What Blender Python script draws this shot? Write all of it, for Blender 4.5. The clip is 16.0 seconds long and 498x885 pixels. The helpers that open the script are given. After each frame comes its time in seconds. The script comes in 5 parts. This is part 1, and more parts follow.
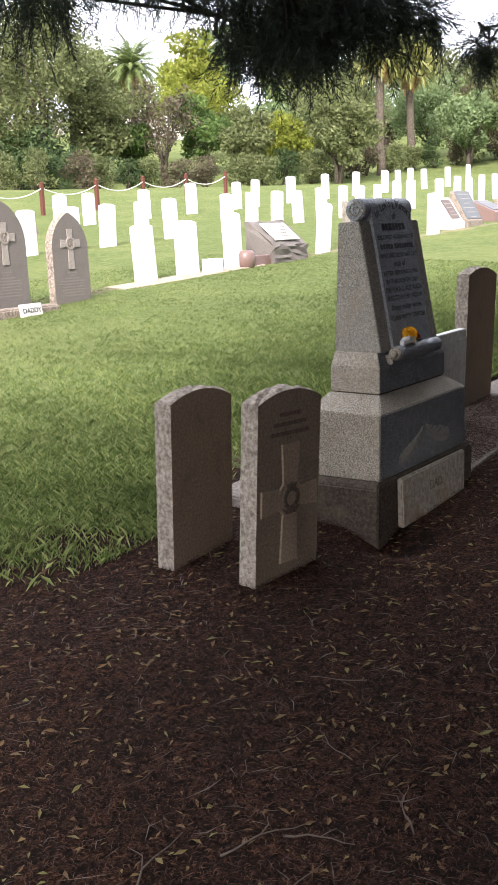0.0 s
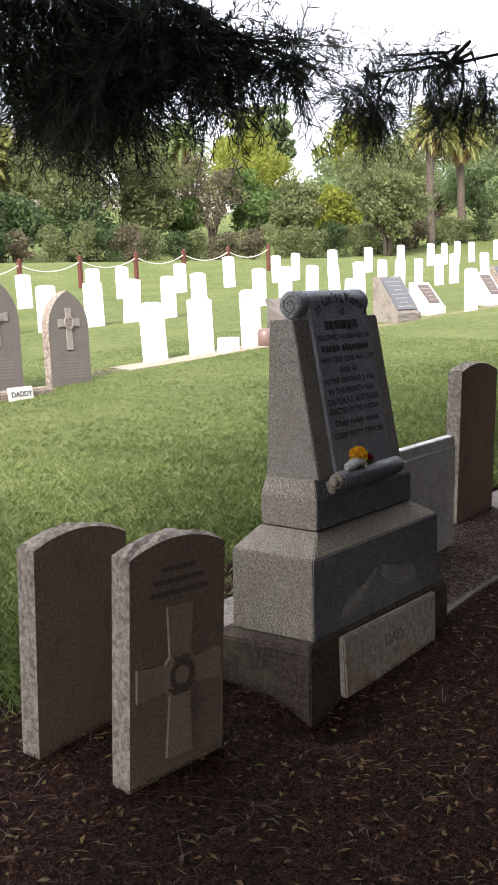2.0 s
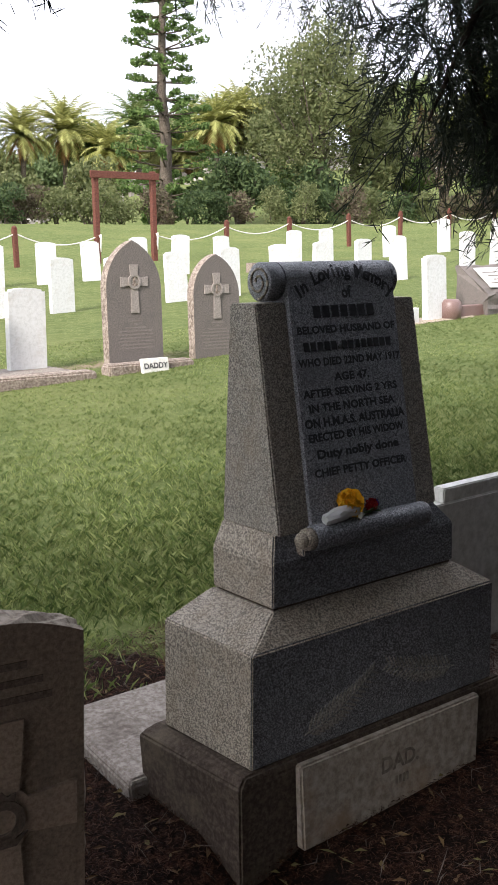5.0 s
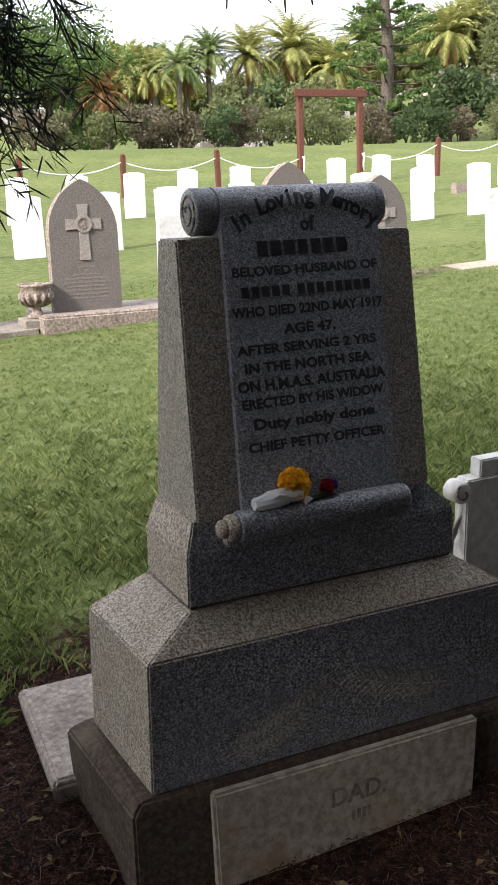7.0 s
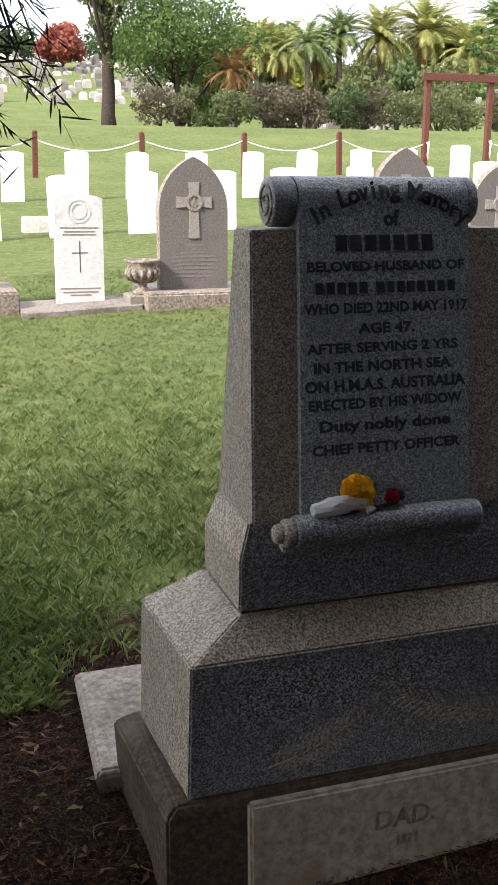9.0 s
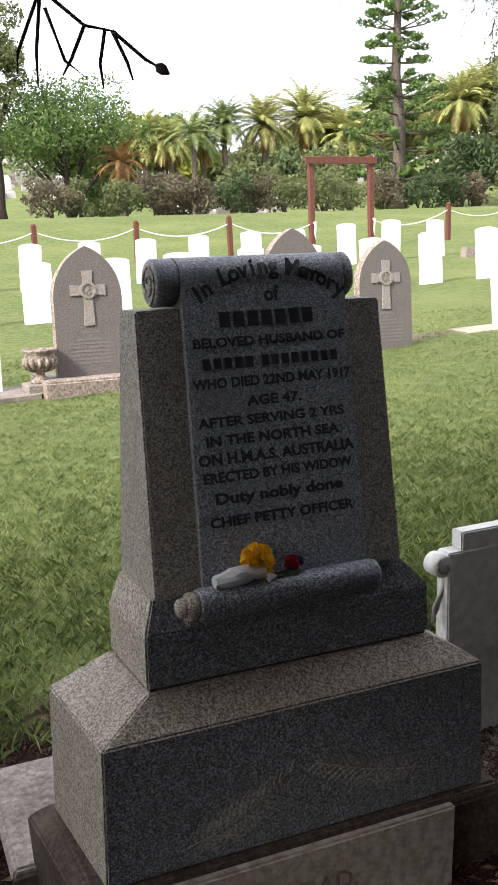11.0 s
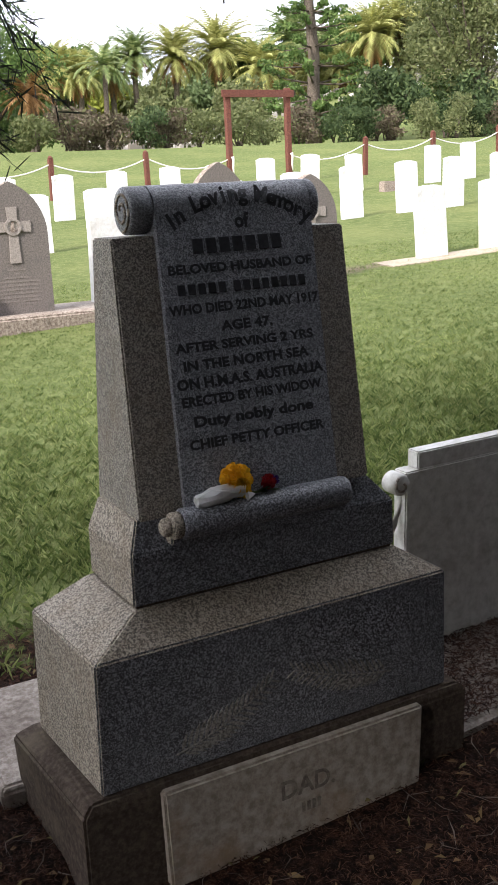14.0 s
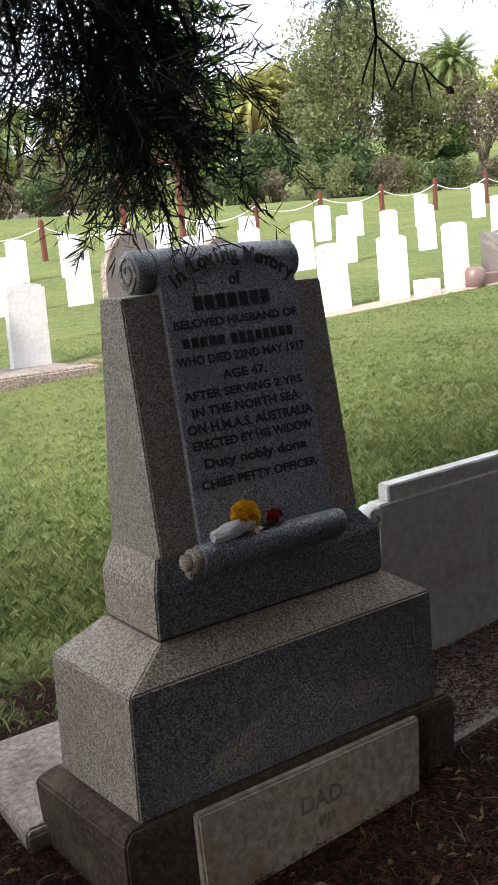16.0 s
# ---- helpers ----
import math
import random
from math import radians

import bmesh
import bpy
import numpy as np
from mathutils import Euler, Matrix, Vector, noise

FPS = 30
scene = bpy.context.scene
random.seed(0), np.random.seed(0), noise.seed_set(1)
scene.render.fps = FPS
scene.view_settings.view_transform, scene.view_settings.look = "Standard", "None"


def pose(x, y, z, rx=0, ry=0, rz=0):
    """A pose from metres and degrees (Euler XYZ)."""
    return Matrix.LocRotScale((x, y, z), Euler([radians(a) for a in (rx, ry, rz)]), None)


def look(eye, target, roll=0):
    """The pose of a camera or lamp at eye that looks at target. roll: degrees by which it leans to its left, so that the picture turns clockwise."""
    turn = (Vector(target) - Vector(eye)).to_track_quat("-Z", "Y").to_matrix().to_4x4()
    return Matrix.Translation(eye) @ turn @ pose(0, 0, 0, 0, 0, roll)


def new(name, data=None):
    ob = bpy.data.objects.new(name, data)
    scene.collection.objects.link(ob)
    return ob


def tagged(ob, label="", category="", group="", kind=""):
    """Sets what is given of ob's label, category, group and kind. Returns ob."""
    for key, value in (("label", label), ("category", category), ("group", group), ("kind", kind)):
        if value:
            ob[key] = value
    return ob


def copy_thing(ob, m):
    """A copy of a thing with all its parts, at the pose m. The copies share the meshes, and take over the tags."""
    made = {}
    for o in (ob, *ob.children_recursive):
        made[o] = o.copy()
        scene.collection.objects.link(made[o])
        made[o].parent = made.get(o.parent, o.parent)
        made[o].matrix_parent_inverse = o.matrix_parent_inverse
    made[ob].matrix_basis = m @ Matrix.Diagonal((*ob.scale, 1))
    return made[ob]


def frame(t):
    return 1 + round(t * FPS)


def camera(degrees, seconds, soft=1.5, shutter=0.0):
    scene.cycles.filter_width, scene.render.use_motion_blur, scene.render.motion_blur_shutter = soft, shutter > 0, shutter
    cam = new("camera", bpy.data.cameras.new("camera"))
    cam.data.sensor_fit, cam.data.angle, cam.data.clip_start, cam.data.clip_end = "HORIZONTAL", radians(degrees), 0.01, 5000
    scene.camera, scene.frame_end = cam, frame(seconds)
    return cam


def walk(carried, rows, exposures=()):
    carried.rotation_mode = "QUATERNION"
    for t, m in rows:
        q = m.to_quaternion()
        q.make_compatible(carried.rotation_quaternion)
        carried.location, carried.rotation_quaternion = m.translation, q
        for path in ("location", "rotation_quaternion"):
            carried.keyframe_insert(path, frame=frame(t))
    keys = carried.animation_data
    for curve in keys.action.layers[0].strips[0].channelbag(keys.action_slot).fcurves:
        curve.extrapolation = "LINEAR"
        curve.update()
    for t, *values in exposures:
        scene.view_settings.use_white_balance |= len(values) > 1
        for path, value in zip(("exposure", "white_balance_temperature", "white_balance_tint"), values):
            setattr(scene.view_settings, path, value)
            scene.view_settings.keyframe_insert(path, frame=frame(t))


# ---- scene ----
cam = camera(27.5, 16.0)
PATH = [
    (0, (-3.873, -2.095, 1.397), (-2.291, -0.949, 0.969), -1.8),
    (0.5, (-3.587, -2.034, 1.431), (-1.943, -0.958, 1.06), -3.4),
    (1, (-3.31, -2.018, 1.447), (-1.647, -0.965, 1.095), -1.9),
    (1.5, (-3.094, -2.048, 1.506), (-1.485, -0.899, 1.198), 1.8),
    (2, (-2.822, -2.013, 1.479), (-1.284, -0.768, 1.185), -1.6),
    (2.5, (-2.578, -1.992, 1.492), (-1.014, -0.784, 1.189), -3.5),
    (3, (-2.309, -2.046, 1.497), (-0.804, -0.757, 1.229), -3.3),
    (3.5, (-2.082, -2.028, 1.478), (-0.632, -0.688, 1.155), -1.3),
    (4, (-1.838, -1.924, 1.466), (-0.414, -0.558, 1.139), -1.9),
    (4.5, (-1.635, -1.852, 1.483), (-0.303, -0.395, 1.161), -1.4),
    (7, (-0.585, -1.809, 1.474), (0.226, -0.047, 0.986), -1.9),
    (7.5, (-0.49, -1.734, 1.486), (0.301, 0.035, 0.991), -1.1),
    (8, (-0.465, -1.747, 1.484), (0.226, 0.055, 0.958), 0.5),
    (8.5, (-0.476, -1.735, 1.481), (0.091, 0.105, 0.94), 1.5),
    (9, (-0.468, -1.757, 1.489), (0.147, 0.074, 0.969), 0.5),
    (9.5, (-0.455, -1.804, 1.495), (0.315, -0.016, 1.034), -1.3),
    (12, (-0.453, -1.797, 1.473), (0.348, 0.001, 1.116), -2.1),
    (12.5, (-0.465, -1.801, 1.472), (0.359, -0.022, 1.077), -1.0),
    (13, (-0.49, -1.797, 1.477), (0.341, -0.021, 1.081), -0.5),
    (13.5, (-0.554, -1.786, 1.459), (0.343, -0.054, 1.02), -2.4),
    (14, (-0.597, -1.813, 1.467), (0.325, -0.107, 0.976), -2.6),
    (14.5, (-0.657, -1.872, 1.487), (0.219, -0.127, 1.055), -3.3),
    (15, (-0.714, -1.912, 1.486), (0.162, -0.181, 1.002), -3.0),
    (15.5, (-0.786, -1.885, 1.481), (0.197, -0.198, 1.046), -2.6),
    (16, (-0.9, -1.845, 1.477), (0.21, -0.228, 1.089), -4.5),
]
walk(cam, [(t, look(eye, target, roll)) for t, eye, target, roll in PATH], [(0, 1.48, 6150, 15), (1.0, 1.42, 6150, 15), (3.0, 1.05, 6150, 15), (4.5, 0.98, 6150, 15), (7.0, 1.16, 6150, 15), (12.0, 1.26, 6150, 15), (16.0, 1.18, 6150, 15)])

# ---- world, sun, exposure ----
SUN_TO = Vector((-0.74, -0.30, 0.60)).normalized()      # direction towards the sun
world = bpy.data.worlds.new("world")
scene.world = world
world.use_nodes = True
wn = world.node_tree
sky = wn.nodes.new("ShaderNodeTexSky")
sky.sky_type = 'NISHITA'
sky.sun_disc = False
sky.sun_elevation = math.asin(SUN_TO.z)
sky.sun_rotation = math.atan2(SUN_TO.x, SUN_TO.y)
sky.air_density, sky.dust_density, sky.ozone_density = 0.7, 7.0, 0.6
cloud = wn.nodes.new("ShaderNodeMix")                      # thin bright cloud over the whole sky
cloud.data_type = 'RGBA'
cloud.inputs[0].default_value = 0.88
cloud.inputs[7].default_value = (6.6, 6.7, 7.0, 1)
wn.nodes["Background"].inputs[1].default_value = 0.15
wn.links.new(sky.outputs[0], cloud.inputs[6])
wn.links.new(cloud.outputs[2], wn.nodes["Background"].inputs[0])
sun = new("sun", bpy.data.lights.new("sun", 'SUN'))
sun.data.energy, sun.data.angle, sun.data.color = 2.9, radians(12.0), (1.0, 0.93, 0.82)
sun.matrix_world = look((0, 0, 20), Vector((0, 0, 20)) - SUN_TO)

# ---- ground shape ----
def smooth(a, b, v):
    k = np.clip((v - a) / (b - a), 0, 1)
    return k * k * (3 - 2 * k)


def hedge_line(x):
    return np.interp(x, [-200, 20, 34, 42, 60, 120], [34, 34, 32, 28, 20, 8])


def ground_z(x, y):
    x, y = np.asarray(x, float), np.asarray(y, float)
    xc = np.clip(x, -40, 60)
    plane = 0.02 + 0.045 * xc + 0.04 * np.clip(y, -40, 60)
    flat = 2.86 + 0.003 * (xc - 10)
    w = smooth(-13, 0, y - hedge_line(x))
    z = plane * (1 - w) + flat * w
    z = z + (1 - w) * (0.022 * np.clip(6 - x, 0, 8) * smooth(7, 16, y) + 0.008 * np.clip(x - 12, 0, 20) * smooth(11.7, 16.3, y))
    z = z + (1 - w) * (0.02 + 0.018 * np.clip(14.5 - x, 0, 14)) * smooth(14, 20.6, y)
    r = np.hypot(x, y)
    dip = 1 - 0.7 * np.exp(-((x / np.maximum(y, 1.0) - 0.45) / 0.15) ** 2)
    z = z + w * dip * 0.15 * np.clip(r - 50, 0, 62)
    z = z - 0.095 * np.exp(-((x + 0.06) ** 2 + (y + 0.10) ** 2) / 0.025)
    z = z - 0.020 * np.exp(-((x - 0.5) ** 2 / 0.3 + (y + 0.14) ** 2 / 0.03))
    z = z + 0.012 * np.sin(x * 2.3 + 1.0) * np.sin(y * 2.9) * np.exp(-(r / 9) ** 2)
    return z


def gz(x, y):
    return float(ground_z(x, y))


# ---- materials ----
def mat(name):
    m = bpy.data.materials.new(name)
    m.use_nodes = True
    return m, m.node_tree, m.node_tree.nodes["Principled BSDF"]


def node(t, kind, **inputs):
    n = t.nodes.new(kind)
    for k, v in inputs.items():
        n.inputs[k.replace("_", " ")].default_value = v
    return n


def ramp(t, fac, stops):
    r = t.nodes.new("ShaderNodeValToRGB")
    e = r.color_ramp.elements
    while len(e) < len(stops):
        e.new(0.5)
    for el, (p, c) in zip(e, stops):
        el.position = p
        el.color = (*c, 1) if len(c) == 3 else c
    t.links.new(fac, r.inputs[0])
    return r.outputs[0]


def noise_fac(t, scale, detail=4, rough=0.6, coord=None, w=0.0):
    n = node(t, "ShaderNodeTexNoise", Scale=scale, Detail=detail, Roughness=rough)
    if coord is None:
        coord = t.nodes.new("ShaderNodeTexCoord").outputs["Object"]
    t.links.new(coord, n.inputs["Vector"])
    return n.outputs["Fac"]


def mix(t, fac, a, b, kind='MIX'):
    m = t.nodes.new("ShaderNodeMix")
    m.data_type, m.blend_type = 'RGBA', kind
    for sock, v in ((m.inputs[0], fac), (m.inputs[6], a), (m.inputs[7], b)):
        if isinstance(v, (int, float)):
            sock.default_value = v
        elif isinstance(v, tuple):
            sock.default_value = (*v, 1)
        else:
            t.links.new(v, sock)
    return m.outputs[2]


def bump(t, b, height, strength=0.5, dist=0.01):
    n = node(t, "ShaderNodeBump", Strength=strength, Distance=dist)
    t.links.new(height, n.inputs["Height"])
    t.links.new(n.outputs[0], b.inputs["Normal"])


def stone(name, dark, mid, light, grain=60, rough=0.8, stain=(0.2, 0.16, 0.12), stain_amt=0.5, bump_amt=0.3, big=6, spread=0.12):
    """A stone with grain at one scale and stains at another."""
    m, t, b = mat(name)
    g = noise_fac(t, grain, 5, 0.7)
    c = ramp(t, g, [(0.5 - spread, dark), (0.5, mid), (0.5 + spread, light)])
    st = ramp(t, noise_fac(t, big, 6, 0.65), [(0.52, (0, 0, 0)), (0.72, (stain_amt,) * 3)])
    c = mix(t, st, c, stain)
    t.links.new(c, b.inputs["Base Color"])
    b.inputs["Roughness"].default_value = rough
    b.inputs["Specular IOR Level"].default_value = 0.5 if rough < 0.6 else 0.15
    bump(t, b, g, bump_amt, 0.004)
    return m


def granite(name, dark, mid, light, rough, warm=0.0, size=1.0):
    """Speckled granite: dark and pale crystals of several millimetres, with broad weather stains."""
    m, t, b = mat(name)
    co = t.nodes.new("ShaderNodeTexCoord").outputs["Object"]
    a = noise_fac(t, 170 / size, 3, 0.75, co)
    c = ramp(t, a, [(0.40, dark), (0.49, mid), (0.60, light)])
    for scale, lo, hi, tone in ((150.0, 0.20, 0.27, dark), (260.0, 0.20, 0.30, tuple(0.5 * k for k in dark)), (120.0, 0.86, 0.93, light)):
        v = node(t, "ShaderNodeTexVoronoi", Scale=scale / size)
        t.links.new(co, v.inputs["Vector"])
        sep = t.nodes.new("ShaderNodeSeparateColor")
        t.links.new(v.outputs["Color"], sep.inputs[0])
        hit = [(lo, (0.9,) * 3), (hi, (0, 0, 0))] if hi < 0.5 else [(lo, (0, 0, 0)), (hi, (0.7,) * 3)]
        c = mix(t, ramp(t, sep.outputs[0], hit), c, tone)
    st = ramp(t, noise_fac(t, 7, 6, 0.7, co), [(0.48, (0, 0, 0)), (0.75, (0.55,) * 3)])
    c = mix(t, st, c, tuple(0.6 * k for k in mid) if not warm else (0.22, 0.17, 0.115))
    t.links.new(c, b.inputs["Base Color"])
    rg = ramp(t, noise_fac(t, 14, 4, 0.6, co), [(0.35, (rough - 0.08,) * 3), (0.65, (min(1, rough + 0.15),) * 3)])
    t.links.new(rg, b.inputs["Roughness"])
    bump(t, b, a, 0.35, 0.003)
    return m


M = {}
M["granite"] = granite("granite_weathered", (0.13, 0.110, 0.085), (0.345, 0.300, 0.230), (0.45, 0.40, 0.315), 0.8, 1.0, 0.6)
# smooth front finish, its colour also darkened for the shade on the fronts
M["granite_face"] = granite("granite_blue_grey_shaded", (0.040, 0.042, 0.046), (0.165, 0.173, 0.183), (0.36, 0.37, 0.385), 0.42, 0.0, 0.5)
# tablet granite, lightened in colour for the sky light on its lean
M["granite_tablet"] = granite("granite_skylit_tablet", (0.09, 0.095, 0.102), (0.270, 0.280, 0.292), (0.43, 0.44, 0.45), 0.5, 0.0, 0.45)
M["granite_brown"] = granite("granite_brown_weathered", (0.10, 0.086, 0.070), (0.275, 0.248, 0.20), (0.40, 0.365, 0.30), 0.7, 1.0, 0.5)
M["sandstone_relief"] = stone("brown_sandstone_relief", (0.24, 0.180, 0.125), (0.30, 0.228, 0.162), (0.35, 0.270, 0.198), 90, 0.9, (0.14, 0.12, 0.10), 0.5, 0.5)
M["sand"] = stone("sandy_concrete", (0.28, 0.23, 0.17), (0.36, 0.30, 0.23), (0.43, 0.37, 0.30), 40, 0.95, (0.20, 0.19, 0.10), 0.8, 0.5, 3)
M["brown_bar"] = stone("worn_brown_inscription", (0.16, 0.14, 0.125), (0.205, 0.18, 0.16), (0.24, 0.21, 0.19), 70, 0.85, (0.15, 0.13, 0.12), 0.6, 0.2, 12)
M["sandstone"] = stone("brown_sandstone", (0.150, 0.113, 0.080), (0.208, 0.157, 0.112), (0.260, 0.20, 0.146), 90, 0.9, (0.09, 0.08, 0.065), 0.6, 0.5)
M["sandstone_dark"] = stone("dark_weathered_sandstone", (0.085, 0.066, 0.050), (0.120, 0.093, 0.070), (0.160, 0.125, 0.095), 90, 0.9, (0.07, 0.06, 0.05), 0.5, 0.5)
M["sandstone_edge"] = stone("rock_faced_sandstone", (0.17, 0.14, 0.11), (0.28, 0.24, 0.195), (0.38, 0.33, 0.27), 50, 0.95, (0.12, 0.10, 0.08), 0.6, 1.0)
M["white"] = stone("white_headstone_marble", (0.60, 0.60, 0.58), (0.68, 0.68, 0.66), (0.72, 0.72, 0.71), 25, 0.65, (0.42, 0.37, 0.30), 0.75, 0.1, 3.0)
M["marble"] = stone("weathered_marble", (0.54, 0.53, 0.48), (0.64, 0.63, 0.58), (0.72, 0.71, 0.66), 30, 0.6, (0.33, 0.30, 0.25), 0.6, 0.15, 7)
M["plaque_marble"] = stone("stained_marble", (0.20, 0.172, 0.138), (0.275, 0.242, 0.20), (0.35, 0.315, 0.265), 40, 0.65, (0.22, 0.15, 0.09), 0.8, 0.2, 6)
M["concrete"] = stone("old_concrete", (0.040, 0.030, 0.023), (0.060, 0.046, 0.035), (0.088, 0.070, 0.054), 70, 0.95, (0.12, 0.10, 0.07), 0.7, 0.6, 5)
M["path"] = stone("pale_concrete", (0.17, 0.145, 0.12), (0.24, 0.21, 0.18), (0.32, 0.29, 0.25), 60, 0.95, (0.09, 0.07, 0.055), 0.9, 0.5, 4)
M["brownstone"] = stone("brown_slate", (0.12, 0.105, 0.095), (0.165, 0.145, 0.13), (0.205, 0.18, 0.165), 70, 0.8, (0.10, 0.10, 0.09), 0.5, 0.3)
M["brown_relief"] = stone("pale_carved_brown_stone", (0.24, 0.21, 0.185), (0.30, 0.265, 0.235), (0.36, 0.32, 0.29), 70, 0.85, (0.2, 0.18, 0.16), 0.4, 0.3)
M["kerb"] = stone("weathered_kerb", (0.14, 0.11, 0.09), (0.27, 0.22, 0.18), (0.38, 0.33, 0.28), 40, 0.95, (0.10, 0.08, 0.065), 0.8, 0.7, 9)
M["red_granite"] = stone("red_granite", (0.13, 0.075, 0.065), (0.19, 0.12, 0.105), (0.25, 0.17, 0.15), 120, 0.4, (0.2, 0.12, 0.1), 0.4, 0.1)
M["slate"] = stone("dark_slate", (0.07, 0.075, 0.08), (0.10, 0.105, 0.11), (0.14, 0.145, 0.15), 90, 0.5, (0.16, 0.15, 0.14), 0.4, 0.2)
M["bronze"] = stone("bronze_plate", (0.07, 0.045, 0.035), (0.10, 0.065, 0.05), (0.13, 0.085, 0.06), 60, 0.45, (0.08, 0.07, 0.06), 0.4, 0.1)
M["timber"] = stone("red_brown_timber", (0.085, 0.032, 0.024), (0.125, 0.048, 0.034), (0.17, 0.07, 0.05), 40, 0.75, (0.11, 0.06, 0.05), 0.6, 0.3, 5)
M["rope"] = stone("white_rope", (0.5, 0.48, 0.43), (0.66, 0.64, 0.58), (0.75, 0.73, 0.68), 120, 0.9, (0.4, 0.37, 0.32), 0.4, 0.3)
M["letter"] = stone("black_lead_letters", (0.010, 0.010, 0.011), (0.016, 0.016, 0.018), (0.025, 0.025, 0.027), 90, 0.5, (0.04, 0.04, 0.042), 0.5, 0.1, 25)
M["worn_letter"] = stone("worn_carved_letters", (0.11, 0.093, 0.075), (0.15, 0.128, 0.105), (0.20, 0.172, 0.142), 60, 0.8, (0.3, 0.27, 0.23), 0.6, 0.1, 20)
M["carved"] = stone("unpolished_granite_carving", (0.10, 0.095, 0.085), (0.25, 0.24, 0.215), (0.40, 0.385, 0.35), 170, 0.85, (0.10, 0.10, 0.10), 0.8, 0.3, 14)
M["bark"] = stone("grey_brown_bark", (0.05, 0.04, 0.03), (0.11, 0.09, 0.07), (0.18, 0.15, 0.12), 18, 0.95, (0.07, 0.06, 0.045), 0.6, 0.9, 4)
M["dark_bark"] = stone("dark_bark", (0.025, 0.02, 0.016), (0.05, 0.04, 0.032), (0.08, 0.065, 0.05), 25, 0.95, (0.03, 0.025, 0.02), 0.5, 0.9, 5)
M["iron"] = stone("grey_painted_metal", (0.2, 0.2, 0.2), (0.28, 0.28, 0.27), (0.35, 0.35, 0.34), 50, 0.5)


def leafy(name, a, b_, c, trans=0.35, rough=0.6):
    """Foliage: every leaf takes its own tone; some light passes through."""
    m, t, b = mat(name)
    g = t.nodes.new("ShaderNodeNewGeometry")
    col = ramp(t, g.outputs["Random Per Island"], [(0.0, a), (0.5, b_), (1.0, c)])
    big = noise_fac(t, 0.9, 3, 0.5)
    col = mix(t, ramp(t, big, [(0.35, (0.5,) * 3), (0.65, (0, 0, 0))]), col, tuple(0.55 * k for k in a))
    t.links.new(col, b.inputs["Base Color"])
    b.inputs["Roughness"].default_value = rough
    b.inputs["Specular IOR Level"].default_value = 0.12
    tr = t.nodes.new("ShaderNodeBsdfTranslucent")
    t.links.new(col, tr.inputs[0])
    ms = node(t, "ShaderNodeMixShader", Fac=trans)
    t.links.new(b.outputs[0], ms.inputs[1])
    t.links.new(tr.outputs[0], ms.inputs[2])
    t.links.new(ms.outputs[0], t.nodes["Material Output"].inputs[0])
    return m


M["needles"] = leafy("dark_conifer_foliage", (0.030, 0.038, 0.030), (0.046, 0.058, 0.042), (0.072, 0.085, 0.055), 0.15)
M["leaf_olive"] = leafy("olive_foliage", (0.116, 0.140, 0.057), (0.189, 0.215, 0.090), (0.272, 0.288, 0.132))
M["leaf_green"] = leafy("green_foliage", (0.079, 0.135, 0.040), (0.135, 0.215, 0.063), (0.215, 0.293, 0.095))
M["leaf_dark"] = leafy("dark_green_foliage", (0.048, 0.079, 0.035), (0.088, 0.127, 0.051), (0.135, 0.183, 0.071))
M["leaf_lime"] = leafy("yellow_green_foliage", (0.184, 0.218, 0.034), (0.276, 0.310, 0.052), (0.368, 0.380, 0.081))
M["leaf_pale"] = leafy("pale_green_foliage", (0.159, 0.220, 0.098), (0.220, 0.293, 0.134), (0.293, 0.366, 0.183))
M["leaf_brown"] = leafy("bare_brown_shrub", (0.111, 0.085, 0.058), (0.169, 0.137, 0.098), (0.156, 0.169, 0.078), 0.2)
M["leaf_red"] = leafy("red_autumn_foliage", (0.30, 0.08, 0.06), (0.42, 0.14, 0.10), (0.48, 0.22, 0.15))
M["frond"] = leafy("palm_fronds", (0.244, 0.262, 0.085), (0.439, 0.439, 0.152), (0.600, 0.600, 0.244), 0.4, 0.549)
M["frond_green"] = leafy("green_palm_fronds", (0.133, 0.189, 0.067), (0.233, 0.300, 0.111), (0.377, 0.422, 0.178), 0.3, 0.549)
M["frond_dead"] = leafy("dead_palm_fronds", (0.220, 0.121, 0.050), (0.352, 0.198, 0.083), (0.440, 0.286, 0.132), 0.3, 0.7)
M["grass"] = leafy("grass_blades", (0.085, 0.135, 0.040), (0.250, 0.318, 0.105), (0.460, 0.500, 0.215), 0.5, 0.5)
M["litter"] = leafy("fallen_needles", (0.012, 0.006, 0.004), (0.052, 0.023, 0.014), (0.125, 0.066, 0.040), 0.0, 0.8)
M["twig"] = leafy("dry_twigs", (0.06, 0.045, 0.036), (0.11, 0.085, 0.068), (0.17, 0.14, 0.115), 0.0, 0.9)
M["dead_leaf"] = leafy("fallen_leaves", (0.10, 0.06, 0.03), (0.17, 0.11, 0.05), (0.16, 0.16, 0.06), 0.1, 0.7)
M["yellow"] = leafy("yellow_petals", (0.70, 0.36, 0.012), (0.80, 0.45, 0.02), (0.85, 0.55, 0.04), 0.2)
M["red"] = leafy("red_petals", (0.22, 0.008, 0.012), (0.32, 0.012, 0.018), (0.40, 0.03, 0.03), 0.2)
M["violet"] = leafy("violet_petals", (0.05, 0.02, 0.15), (0.09, 0.04, 0.22), (0.12, 0.06, 0.28), 0.2)
M["paper"] = leafy("white_paper", (0.55, 0.55, 0.53), (0.64, 0.64, 0.62), (0.70, 0.70, 0.68), 0.2, 0.7)
